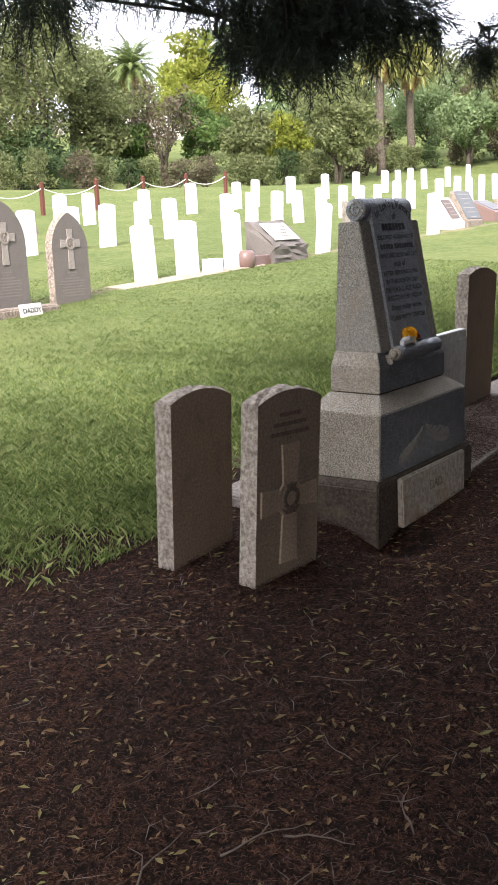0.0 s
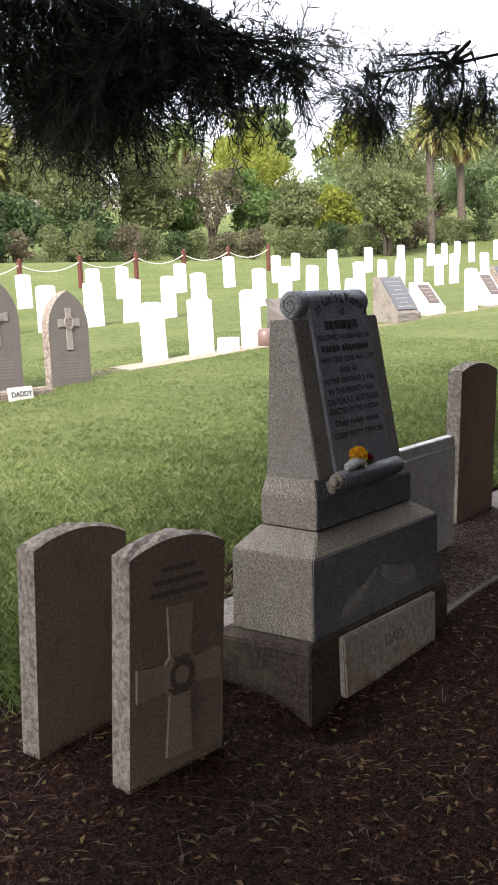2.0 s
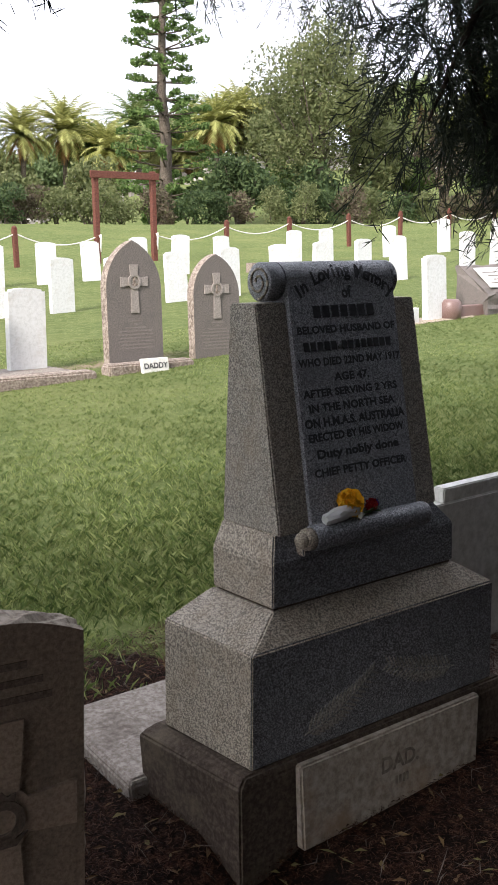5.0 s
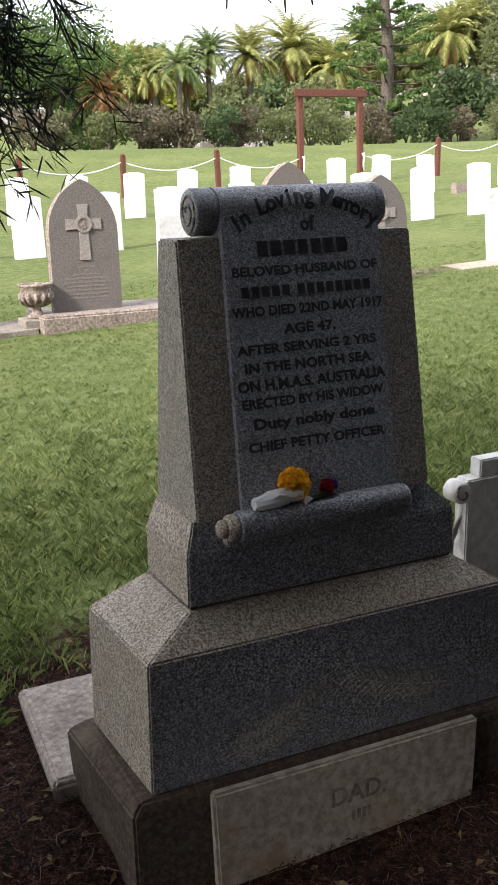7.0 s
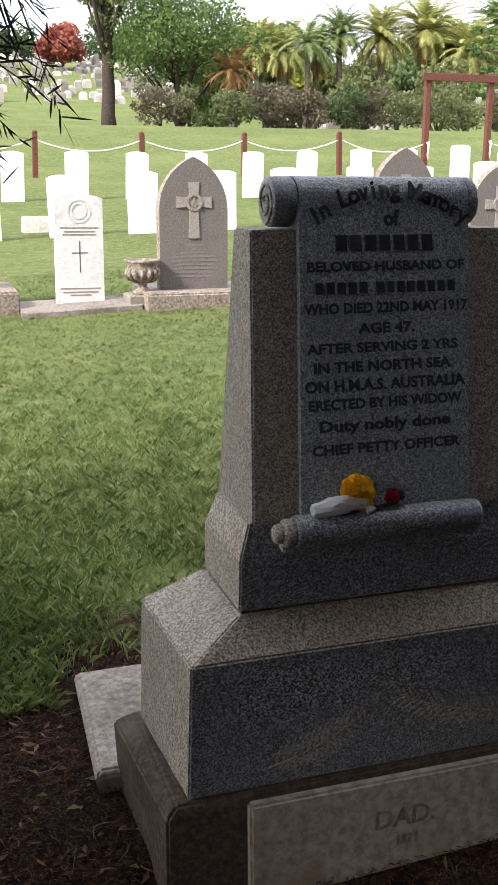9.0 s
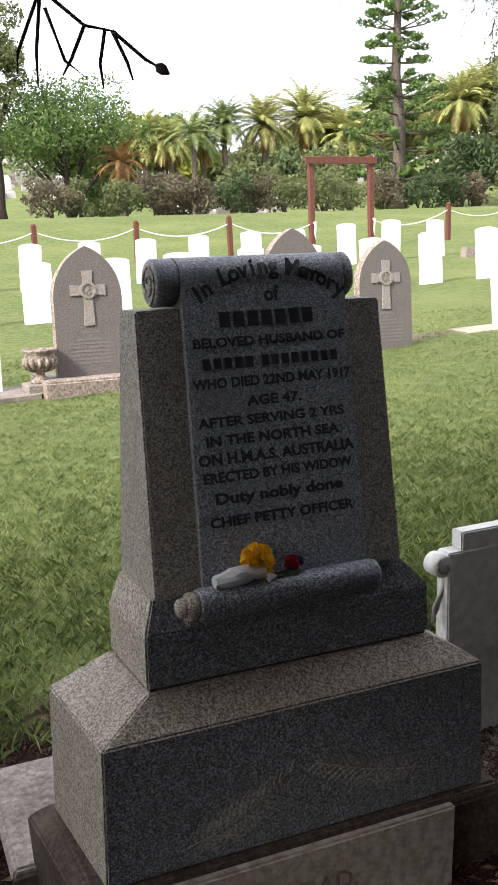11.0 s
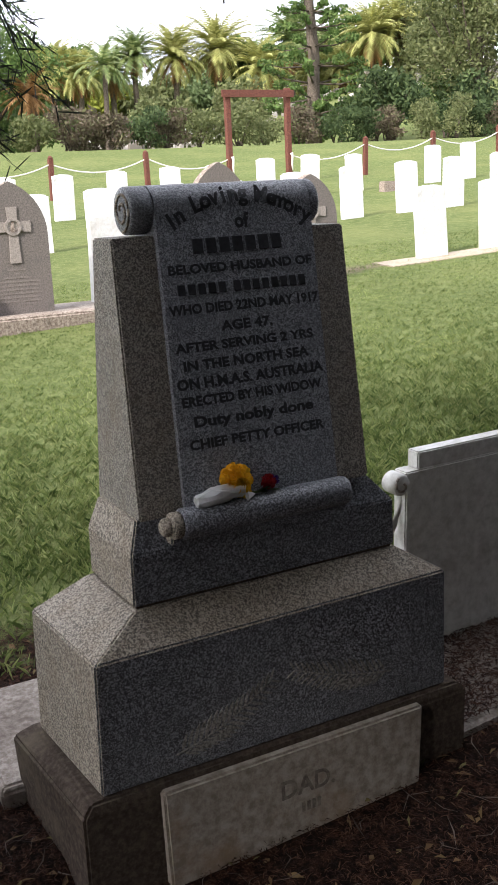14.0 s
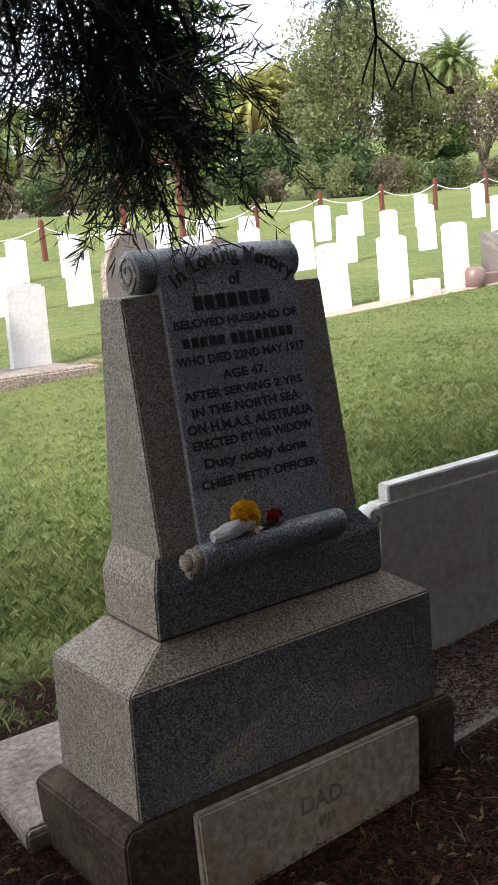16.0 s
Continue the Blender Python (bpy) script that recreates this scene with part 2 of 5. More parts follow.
M["far_stone"] = leafy("far_gravestones", (0.20, 0.18, 0.15), (0.34, 0.31, 0.27), (0.60, 0.57, 0.52), 0.0, 0.8)


def ground_material():
    m, t, b = mat("lawn_and_needle_mulch")
    geo = t.nodes.new("ShaderNodeNewGeometry")
    pos = geo.outputs["Position"]
    sep = t.nodes.new("ShaderNodeSeparateXYZ")
    t.links.new(pos, sep.inputs[0])

    def m2(op, a, b2):
        n = t.nodes.new("ShaderNodeMath")
        n.operation = op
        for k, v in enumerate((a, b2)):
            if isinstance(v, (int, float)):
                n.inputs[k].default_value = v
            else:
                t.links.new(v, n.inputs[k])
        return n.outputs[0]
    # lawn: blades, tufts, worn yellow patches
    fine = noise_fac(t, 90, 4, 0.75, pos)
    tuft = noise_fac(t, 9, 4, 0.6, pos)
    wide = noise_fac(t, 0.55, 5, 0.6, pos)
    lawn = ramp(t, fine, [(0.36, (0.095, 0.125, 0.044)), (0.5, (0.188, 0.218, 0.082)), (0.66, (0.275, 0.293, 0.128))])
    lawn = mix(t, ramp(t, tuft, [(0.40, (0.7,) * 3), (0.60, (0, 0, 0))]), lawn, (0.085, 0.116, 0.036))
    lawn = mix(t, ramp(t, noise_fac(t, 30, 4, 0.7, pos), [(0.42, (0.6,) * 3), (0.56, (0, 0, 0))]), lawn, (0.080, 0.110, 0.034))
    lawn = mix(t, ramp(t, wide, [(0.46, (0, 0, 0)), (0.74, (0.6,) * 3)]), lawn, (0.215, 0.228, 0.088))
    # bare soil round the near row of graves
    dry = m2('ABSOLUTE', m2('SUBTRACT', sep.outputs[1], 7.1), 0)
    dryf = m2('MULTIPLY', m2('SUBTRACT', 1.0, m2('MULTIPLY', dry, 1.4)), 1.0)
    soil = ramp(t, m2('ADD', m2('MULTIPLY', dryf, 0.42), m2('MULTIPLY', noise_fac(t, 1.6, 5, 0.65, pos), 0.6)), [(0.60, (0, 0, 0)), (0.74, (0.85,) * 3)])
    lawn = mix(t, soil, lawn, (0.30, 0.235, 0.165))
    # mulch: red-brown needles
    mf = noise_fac(t, 130, 6, 0.8, pos)
    mw = noise_fac(t, 5, 5, 0.65, pos)
    mul = ramp(t, mf, [(0.36, (0.006, 0.004, 0.003)), (0.52, (0.046, 0.021, 0.013)), (0.68, (0.150, 0.075, 0.046))])
    mul = mix(t, ramp(t, noise_fac(t, 28, 5, 0.7, pos), [(0.44, (0.9,) * 3), (0.58, (0, 0, 0))]), mul, (0.007, 0.005, 0.004))
    mul = mix(t, ramp(t, mw, [(0.42, (0.6,) * 3), (0.62, (0, 0, 0))]), mul, (0.014, 0.011, 0.009))
    edge = m2('ADD', sep.outputs[1], m2('MULTIPLY', m2('SUBTRACT', noise_fac(t, 2.6, 6, 0.7, pos), 0.5), 1.7))
    edge = m2('ADD', edge, m2('MULTIPLY', m2('SUBTRACT', noise_fac(t, 40, 3, 0.7, pos), 0.5), 0.35))
    isl = ramp(t, m2('MULTIPLY', m2('SUBTRACT', edge, 0.62), 1.0), [(0.54, (0, 0, 0)), (0.70, (1, 1, 1))])
    col = mix(t, isl, mul, lawn)
    t.links.new(col, b.inputs["Base Color"])
    b.inputs["Roughness"].default_value = 1.0
    b.inputs["Specular IOR Level"].default_value = 0.05
    bump(t, b, mix(t, isl, mf, fine), 0.9, 0.02)
    return m


M["ground"] = ground_material()


# ---- mesh helpers ----
def mesh_of(name, verts, faces, material=None, smooth_it=False):
    me = bpy.data.meshes.new(name)
    verts = np.asarray(verts, float)
    me.from_pydata(verts.tolist(), [], [tuple(int(i) for i in f) for f in faces])
    if material:
        me.materials.append(material)
    if smooth_it:
        me.polygons.foreach_set("use_smooth", np.ones(len(me.polygons), bool))
    me.update()
    return me


def from_bm(name, bm, material):
    me = bpy.data.meshes.new(name)
    bm.normal_update()
    bm.to_mesh(me)
    bm.free()
    for one in (material if isinstance(material, (list, tuple)) else [material]):
        me.materials.append(one)
    return me


def thing(name, label, category, group="", m=None, kind=""):
    ob = new(name)
    ob.empty_display_size = 0.1
    if m is not None:
        ob.matrix_world = m
    return tagged(ob, label, category, group, kind)


def part(name, me, parent, label="", m=None):
    if isinstance(me, bmesh.types.BMesh):
        raise TypeError("mesh wanted")
    ob = new(name, me)
    ob.parent = parent
    if m is not None:
        ob.matrix_basis = m
    if label:
        ob["label"] = label
    return ob


def box_bm(x0, x1, y0, y1, z0, z1, bev=0.006, seg=1):
    bm = bmesh.new()
    bmesh.ops.create_cube(bm, size=1)
    for v in bm.verts:
        v.co = Vector(((x0 + x1) / 2 + v.co.x * (x1 - x0), (y0 + y1) / 2 + v.co.y * (y1 - y0), (z0 + z1) / 2 + v.co.z * (z1 - z0)))
    if bev:
        bmesh.ops.bevel(bm, geom=bm.edges[:], offset=bev, segments=seg, affect='EDGES')
    return bm


def box(name, x0, x1, y0, y1, z0, z1, material, bev=0.006):
    return from_bm(name, box_bm(x0, x1, y0, y1, z0, z1, bev), material)


def loft(name, rings, material, caps=True, smooth_it=False):
    """Skin over rings of equal point counts."""
    n = len(rings[0])
    verts = [p for r in rings for p in r]
    faces = [(k * n + i, k * n + (i + 1) % n, (k + 1) * n + (i + 1) % n, (k + 1) * n + i) for k in range(len(rings) - 1) for i in range(n)]
    if caps:
        faces += [tuple(range(n))[::-1], tuple((len(rings) - 1) * n + i for i in range(n))]
    return mesh_of(name, verts, faces, material, smooth_it)


def tube(name, pts, radii, material, n=8, smooth_it=True):
    pts = [Vector(p) for p in pts]
    if isinstance(radii, (int, float)):
        radii = [radii] * len(pts)
    rings = []
    for i, p in enumerate(pts):
        d = (pts[min(i + 1, len(pts) - 1)] - pts[max(i - 1, 0)]).normalized()
        u = d.orthogonal().normalized() if abs(d.z) < 0.95 else Vector((1, 0, 0))
        u = (u - d * u.dot(d)).normalized()
        w = d.cross(u)
        rings.append([p + radii[i] * (math.cos(a) * u + math.sin(a) * w) for a in [2 * math.pi * k / n for k in range(n)]])
    return loft(name, rings, material, True, smooth_it)


def lathe(name, profile, material, n=28):
    rings = [[(r * math.cos(2 * math.pi * k / n), r * math.sin(2 * math.pi * k / n), z) for k in range(n)] for r, z in profile]
    return loft(name, rings, material, True, True)


def join_meshes(name, meshes, material):
    verts, faces, off = [], [], 0
    for me in meshes:
        verts += [tuple(v.co) for v in me.vertices]
        faces += [tuple(off + i for i in p.vertices) for p in me.polygons]
        off = len(verts)
        bpy.data.meshes.remove(me)
    return mesh_of(name, verts, faces, material)


def slab(name, outline, depth, face_mat, edge_mat=None, rough=0.0, rings=5, seed=0):
    """An upright slab: outline in x, z; front at y = 0, back at y = depth; the edge between may be rock-faced."""
    n = len(outline)
    rg = random.Random(seed)
    cx = sum(p[0] for p in outline) / n
    cz = sum(p[1] for p in outline) / n
    verts, faces, idx = [], [], []
    for k in range(rings + 1):
        for x, z in outline:
            d = Vector((x - cx, z - cz)).normalized()
            a = 0 if k in (0, rings) else rough * (0.5 + rg.uniform(-1.1, 1.0))
            verts.append((x + d.x * a, depth * k / rings + (rg.uniform(-1, 1) * rough * 0.3 if 0 < k < rings else 0), z + d.y * a))
    for k in range(rings):
        for i in range(n):
            j = (i + 1) % n
            faces.append((k * n + i, k * n + j, (k + 1) * n + j, (k + 1) * n + i)[::-1])
            idx.append(1)
    faces += [tuple(range(n)), tuple(rings * n + i for i in range(n))[::-1]]
    idx += [0, 0]
    me = mesh_of(name, verts, faces, face_mat)
    me.materials.append(edge_mat or face_mat)
    me.polygons.foreach_set("material_index", idx)
    me.update()
    return me


def head_outline(w, h, rise, step=0.03, notch=0.0):
    """Upright sides with a shallow curved top; notch cuts the shoulders."""
    pts = [(-w / 2 + w * i / max(2, round(w / step)), -0.15) for i in range(max(2, round(w / step)) + 1)]
    nz = round(h / step)
    hs = h - rise
    pts += [(w / 2, -0.15 + (hs + 0.15) * i / nz) for i in range(1, nz + 1)]
    if notch:
        pts += [(w / 2 - notch, hs), (w / 2 - notch, hs + notch * 0.5)]
    x1 = w / 2 - notch
    z1 = hs + notch * 0.5
    na = 12
    for i in range(1, na):
        x = x1 - 2 * x1 * i / na
        pts.append((x, z1 + (h - z1) * (1 - (x / x1) ** 2)))
    if notch:
        pts += [(-x1, z1), (-x1, hs)]
    pts += [(-w / 2, hs - (hs + 0.15) * i / nz) for i in range(0, nz)]
    return pts


def gothic_outline(w, h, spring):
    pts = [(-w / 2, -0.1), (w / 2, -0.1), (w / 2, spring * 0.5), (w / 2, spring)]
    r = ((h - spring) ** 2 + (w / 2) ** 2) / w
    n = 9
    for i in range(1, n):
        a = i / n * math.asin(min(1, (h - spring) / r))
        pts.append((w / 2 - r + r * math.cos(a), spring + r * math.sin(a)))
    pts.append((0, h))
    pts += [(-x, z) for x, z in pts[-2:3:-1]]
    pts += [(-w / 2, spring), (-w / 2, spring * 0.5)]
    return pts


def relief(name, outline, depth, material):
    """A raised flat shape in x, z standing proud of y = 0 towards -y."""
    bm = bmesh.new()
    f = bm.faces.new([bm.verts.new((x, 0.001, z)) for x, z in outline])
    ex = bmesh.ops.extrude_face_region(bm, geom=[f])
    bmesh.ops.translate(bm, vec=(0, -depth, 0), verts=[v for v in ex["geom"] if isinstance(v, bmesh.types.BMVert)])
    bmesh.ops.recalc_face_normals(bm, faces=bm.faces)
    return from_bm(name, bm, material)


def cross_outline(w, up, down, arm, flare=0.0, z0=0.0):
    a = arm / 2
    f = a + flare
    return [(-f, z0 - down), (f, z0 - down), (a, z0 - a), (w, z0 - f), (w, z0 + f), (a, z0 + a), (f, z0 + up), (-f, z0 + up), (-a, z0 + a), (-w, z0 + f), (-w, z0 - f), (-a, z0 - a)]


def ring_relief(name, r0, r1, material, n=24, depth=0.005, x=0, z=0):
    return loft(name, [[(x + r * math.cos(2 * math.pi * k / n), y, z + r * math.sin(2 * math.pi * k / n)) for k in range(n)] for r, y in ((r1, 0.001), (r1, -depth), (r0, -depth), (r0, 0.001))], material, False)


def text_mesh(words, size, material, align='CENTER', extrude=0.0012, bold=0.0, slant=0.0):
    cu = bpy.data.curves.new("words", 'FONT')
    cu.body, cu.size, cu.align_x, cu.extrude, cu.offset, cu.shear = words, size, align, extrude, bold, slant
    cu.resolution_u = 3
    ob = new("words", cu)
    me = bpy.data.meshes.new_from_object(ob)
    bpy.data.objects.remove(ob)
    bpy.data.curves.remove(cu)
    me.materials.clear()
    me.materials.append(material)
    return me


def leaf_cloud(name, centres, radii, count, size, material, seed, flat=0.0, droop=0.0):
    """Many single leaves scattered through the given clumps, denser towards their outside."""
    rg = np.random.RandomState(seed)
    centres, radii = np.asarray(centres, float), np.asarray(radii, float)
    if radii.ndim == 1:
        radii = np.stack([radii] * 3, 1)
    vol = radii.prod(1) ** (2 / 3)
    pick = rg.choice(len(centres), count, p=vol / vol.sum())
    d = rg.normal(size=(count, 3))
    d /= np.linalg.norm(d, axis=1)[:, None]
    rad = rg.uniform(0.25, 1.0, count) ** 0.45 * rg.uniform(0.85, 1.12, count)
    c = centres[pick] + d * radii[pick] * rad[:, None]
    u = rg.normal(size=(count, 3))
    u[:, 2] = u[:, 2] * (1 - flat) - droop
    u /= np.linalg.norm(u, axis=1)[:, None]
    v = np.cross(u, rg.normal(size=(count, 3)))
    v /= np.linalg.norm(v, axis=1)[:, None] + 1e-9
    s = size * rg.uniform(0.6, 1.4, count)[:, None]
    quad = np.stack([c - u * s, c + v * s * 0.45, c + u * s, c - v * s * 0.45], 1).reshape(-1, 3)
    faces = np.arange(count * 4).reshape(-1, 4)
    return mesh_of(name, quad, faces, material)


def blobs(n, centre, spread, r0, r1, seed):
    rg = np.random.RandomState(seed)
    d = rg.normal(size=(n, 3))
    d /= np.linalg.norm(d, axis=1)[:, None]
    c = np.asarray(centre) + d * np.asarray(spread) * rg.uniform(0.35, 1.0, n)[:, None]
    return c, rg.uniform(r0, r1, n)


# ---- ground sheet ----
def build_ground():
    k = np.linspace(-1, 1, 340)
    xs = 2.0 + 14 * np.sinh(k * 5.6) / math.sinh(1.0) * 0.6
    ys = 1.0 + 14 * np.sinh(k * 5.6) / math.sinh(1.0) * 0.6
    X, Y = np.meshgrid(xs, ys)
    Z = ground_z(X, Y)
    n = len(xs)
    verts = np.stack([X, Y, Z], 2).reshape(-1, 3)
    a = np.arange(n * n).reshape(n, n)
    faces = np.stack([a[:-1, :-1], a[:-1, 1:], a[1:, 1:], a[1:, :-1]], 2).reshape(-1, 4)
    ob = new("ground", mesh_of("ground", verts, faces, M["ground"], True))
    tagged(ob, "mown green lawn running into brown needle mulch under the tree", "ground", kind="structure")


build_ground()


# ---- the granite monument ----
FACE = lambda z: 0.095 + 0.218 * (z - 0.936)             # the leaning front of the tablet


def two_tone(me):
    """Front faces: smooth blue-grey finish, with shade painted into its tone; the rest weathered."""
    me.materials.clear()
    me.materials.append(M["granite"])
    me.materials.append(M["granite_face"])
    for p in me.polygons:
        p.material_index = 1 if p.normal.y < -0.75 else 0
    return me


def rect_ring(x0, x1, y0, y1, z):
    return [(x0, y0, z), (x1, y0, z), (x1, y1, z), (x0, y1, z)]


def soft_loft(name, rings, material, bev=0.005):
    me = loft(name, rings, material)
    bm = bmesh.new()
    bm.from_mesh(me)
    bpy.data.meshes.remove(me)
    bmesh.ops.recalc_face_normals(bm, faces=bm.faces)
    bmesh.ops.bevel(bm, geom=bm.edges[:], offset=bev, segments=2, affect='EDGES')
    return from_bm(name, bm, material)


def text_on_face(words, z, x0, x1, height, parent, name="lettering", bold=0.0006):
    """A line of lettering fitted between x0 and x1 on the leaning face."""
    me = text_mesh(words, 1.0, M["letter"], bold=0.042, extrude=0.0)
    xs = [v.co.x for v in me.vertices]
    ys = [v.co.y for v in me.vertices]
    w, lo, cap = max(xs) - min(xs), min(xs), 0.70
    verts = [((x0 + (v.co.x - lo) / w * (x1 - x0)), v.co.y / cap * height) for v in me.vertices]
    faces = [tuple(p.vertices) for p in me.polygons]
    bpy.data.meshes.remove(me)
    zz = lambda h: z - height / 2 + h * 0.977
    pts = [(x, FACE(zz(h)) - 0.0022, zz(h)) for x, h in verts]
    return part(name, mesh_of(name, pts, faces, M["letter"]), parent)


def bar_on_face(z, x0, x1, height, parent):
    bm = box_bm(x0, x1, -0.0022, 0.001, -height / 2, height / 2, 0.0008)
    me = from_bm("name_bar", bm, M["letter"])
    for v in me.vertices:
        v.co.y += FACE(z + v.co.z)
        v.co.z += z
    return part("name_bar", me, parent)


def spiral_band(cx, cy, r, x0, x1, flip=1, turns=1.6):
    """The curled end of a scroll: a drum with a spiral groove on its ends."""
    n = 30
    drum = [[(x, cy + rr * math.cos(2 * math.pi * k / n), cx + rr * math.sin(2 * math.pi * k / n)) for k in range(n)] for x, rr in ((x0, r * 0.90), (x0 + 0.006, r), (x1 - 0.006, r), (x1, r * 0.90))]
    return loft("scroll_drum", drum, M["granite_tablet"], True, True)


def build_monument():
    mon = thing("memorial_monument", "grey granite scroll memorial monument on stepped base in needle mulch", "monument")
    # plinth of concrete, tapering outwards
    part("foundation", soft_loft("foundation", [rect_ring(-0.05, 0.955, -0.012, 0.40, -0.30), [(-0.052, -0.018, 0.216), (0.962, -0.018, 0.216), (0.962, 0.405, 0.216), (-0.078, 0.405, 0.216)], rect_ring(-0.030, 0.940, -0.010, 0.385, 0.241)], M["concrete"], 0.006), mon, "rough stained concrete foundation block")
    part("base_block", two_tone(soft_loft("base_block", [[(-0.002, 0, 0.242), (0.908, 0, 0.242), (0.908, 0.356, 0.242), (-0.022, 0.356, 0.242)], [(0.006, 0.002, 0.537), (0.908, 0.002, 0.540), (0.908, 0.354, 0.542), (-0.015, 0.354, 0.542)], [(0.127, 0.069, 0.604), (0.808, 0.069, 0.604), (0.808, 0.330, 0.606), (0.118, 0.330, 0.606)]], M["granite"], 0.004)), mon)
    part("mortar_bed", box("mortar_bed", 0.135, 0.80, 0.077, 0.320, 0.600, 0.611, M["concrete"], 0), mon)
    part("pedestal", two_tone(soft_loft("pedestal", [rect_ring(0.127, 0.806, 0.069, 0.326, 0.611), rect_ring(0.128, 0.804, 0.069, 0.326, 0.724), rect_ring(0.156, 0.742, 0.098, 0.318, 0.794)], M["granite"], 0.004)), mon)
    for nm, (a0, a1), (b0, b1) in (("pier", (0.158, 0.262), (0.189, 0.291)), ("pier", (0.643, 0.740), (0.675, 0.766))):
        part(nm, soft_loft(nm, [rect_ring(a0, a1, FACE(0.792) + 0.014, 0.318, 0.792), rect_ring(b0, b1, FACE(1.370) + 0.014, 0.312, 1.370)], M["granite_brown"], 0.004), mon)
    # tablet between the piers, curling over at the top
    n = 14
    prof = [(FACE(z), z) for z in (0.79, 0.95, 1.15, 1.30, 1.40)]
    rc, yc, zc = 0.051, FACE(1.424) + 0.050, 1.424
    prof += [(yc + rc * math.cos(a), zc + rc * math.sin(a)) for a in [math.radians(168 - 160 * i / n) for i in range(n + 1)]]
    prof += [(0.306, 1.40), (0.312, 0.79)]
    xl = lambda z: np.interp(z, [0.79, 1.42], [0.258, 0.291])
    xr = lambda z: np.interp(z, [0.79, 1.42], [0.645, 0.676])
    tab = loft("tablet", [[(xl(min(z, 1.42)), y, z) for y, z in prof], [(xr(min(z, 1.42)), y, z) for y, z in prof]], M["granite_tablet"], True)
    bm = bmesh.new()
    bm.from_mesh(tab)
    bmesh.ops.recalc_face_normals(bm, faces=bm.faces)
    bm.to_mesh(tab)
    bm.free()
    tablet = part("tablet", tab, mon, "blue-grey granite tablet carved as an unrolled scroll")
    # curled top ends with spiral grooves
    for x0, x1, s in ((0.238, 0.2915, -1), (0.675, 0.703, 1)):
        curl = part("scroll_end", spiral_band(zc, yc, rc, x0, x1), mon)
        xe = x0 - 0.001 if s < 0 else x1 + 0.001
        pts = [(xe, yc + (0.010 + 0.034 * u) * math.cos(u * 11), zc + (0.010 + 0.034 * u) * math.sin(u * 11)) for u in [i / 40 for i in range(41)]]
        part("spiral", tube("spiral", pts, 0.0035, M["granite"], 5), curl)
    # rolled foot of the scroll
    fy, fz, fr = 0.040, 0.784, 0.034
    roll = [[(x, fy + r * math.cos(2 * math.pi * k / 24), fz + (x - 0.42) * 0.0 + r * math.sin(2 * math.pi * k / 24)) for k in range(24)] for x, r in ((0.232, 0.031), (0.237, fr), (0.640, fr * 0.97), (0.648, 0.030))]
    rl = part("scroll_roll", loft("scroll_roll", roll, M["granite_face"], True, True), mon)
    for x, r in ((0.200, 0.020), (0.218, 0.029)):
        part("roll_end", loft("roll_end", [[(xx, fy + rr * math.cos(2 * math.pi * k / 16), fz + rr * math.sin(2 * math.pi * k / 16)) for k in range(16)] for xx, rr in ((x - 0.012, r * 0.7), (x - 0.006, r), (x + 0.012, r), (x + 0.016, r * 0.75))], M["granite"], True, True), rl)
    part("roll_seat", two_tone(soft_loft("roll_seat", [rect_ring(0.215, 0.660, 0.050, 0.12, 0.735), rect_ring(0.215, 0.660, 0.050, 0.12, 0.778)], M["granite"], 0.004)), mon)
    # lettering
    arc = "In Loving Memory"
    cxa, zc0, R = 0.492, 1.195, 0.262
    for i, ch in enumerate(arc):
        if ch == " ":
            continue
        a = math.radians(37 - 74 * i / (len(arc) - 1))
        me = text_mesh(ch, 0.050, M["letter"], bold=0.0016, extrude=0.0)
        px, pz = cxa - R * math.sin(a) * 1.02, zc0 + R * math.cos(a) - 0.022
        for v in me.vertices:
            x, h = v.co.x, v.co.y
            X = px + x * math.cos(a * 0.75) - h * math.sin(a * 0.75)
            Z = pz + x * math.sin(a * 0.75) + h * math.cos(a * 0.75)
            y = FACE(Z) if Z < 1.425 else yc - math.sqrt(max(rc ** 2 - (Z - zc) ** 2, 1e-6))
            v.co = (X, min(y, FACE(min(Z, 1.44)) + 0.01) - 0.0025, Z)
        part("letter", me, tablet)
    text_on_face("of", 1.394, 0.475, 0.512, 0.030, tablet)
    for k in range(7):
        bar_on_face(1.344, 0.366 + k * 0.0325, 0.366 + k * 0.0325 + 0.025, 0.032, tablet)
    text_on_face("BELOVED HUSBAND OF", 1.298, 0.300, 0.658, 0.019, tablet)
    for k in range(5):
        bar_on_face(1.255, 0.316 + k * 0.0245, 0.316 + k * 0.0245 + 0.018, 0.023, tablet)
    for k in range(8):
        bar_on_face(1.255, 0.452 + k * 0.0236, 0.452 + k * 0.0236 + 0.017, 0.023, tablet)
    for words, z, x0, x1, h in (("WHO DIED 22ND MAY 1917", 1.215, 0.288, 0.662, 0.020), ("AGE 47.", 1.174, 0.405, 0.534, 0.020), ("AFTER SERVING 2 YRS", 1.136, 0.289, 0.634, 0.019), ("IN THE NORTH SEA", 1.098, 0.303, 0.616, 0.020), ("ON H.M.A.S. AUSTRALIA", 1.061, 0.281, 0.648, 0.022), ("ERECTED BY HIS WIDOW", 1.024, 0.287, 0.638, 0.020), ("Duty nobly done", 0.981, 0.308, 0.608, 0.022), ("CHIEF PETTY OFFICER", 0.934, 0.290, 0.630, 0.020)):
        text_on_face(words, z, x0, x1, h, tablet)
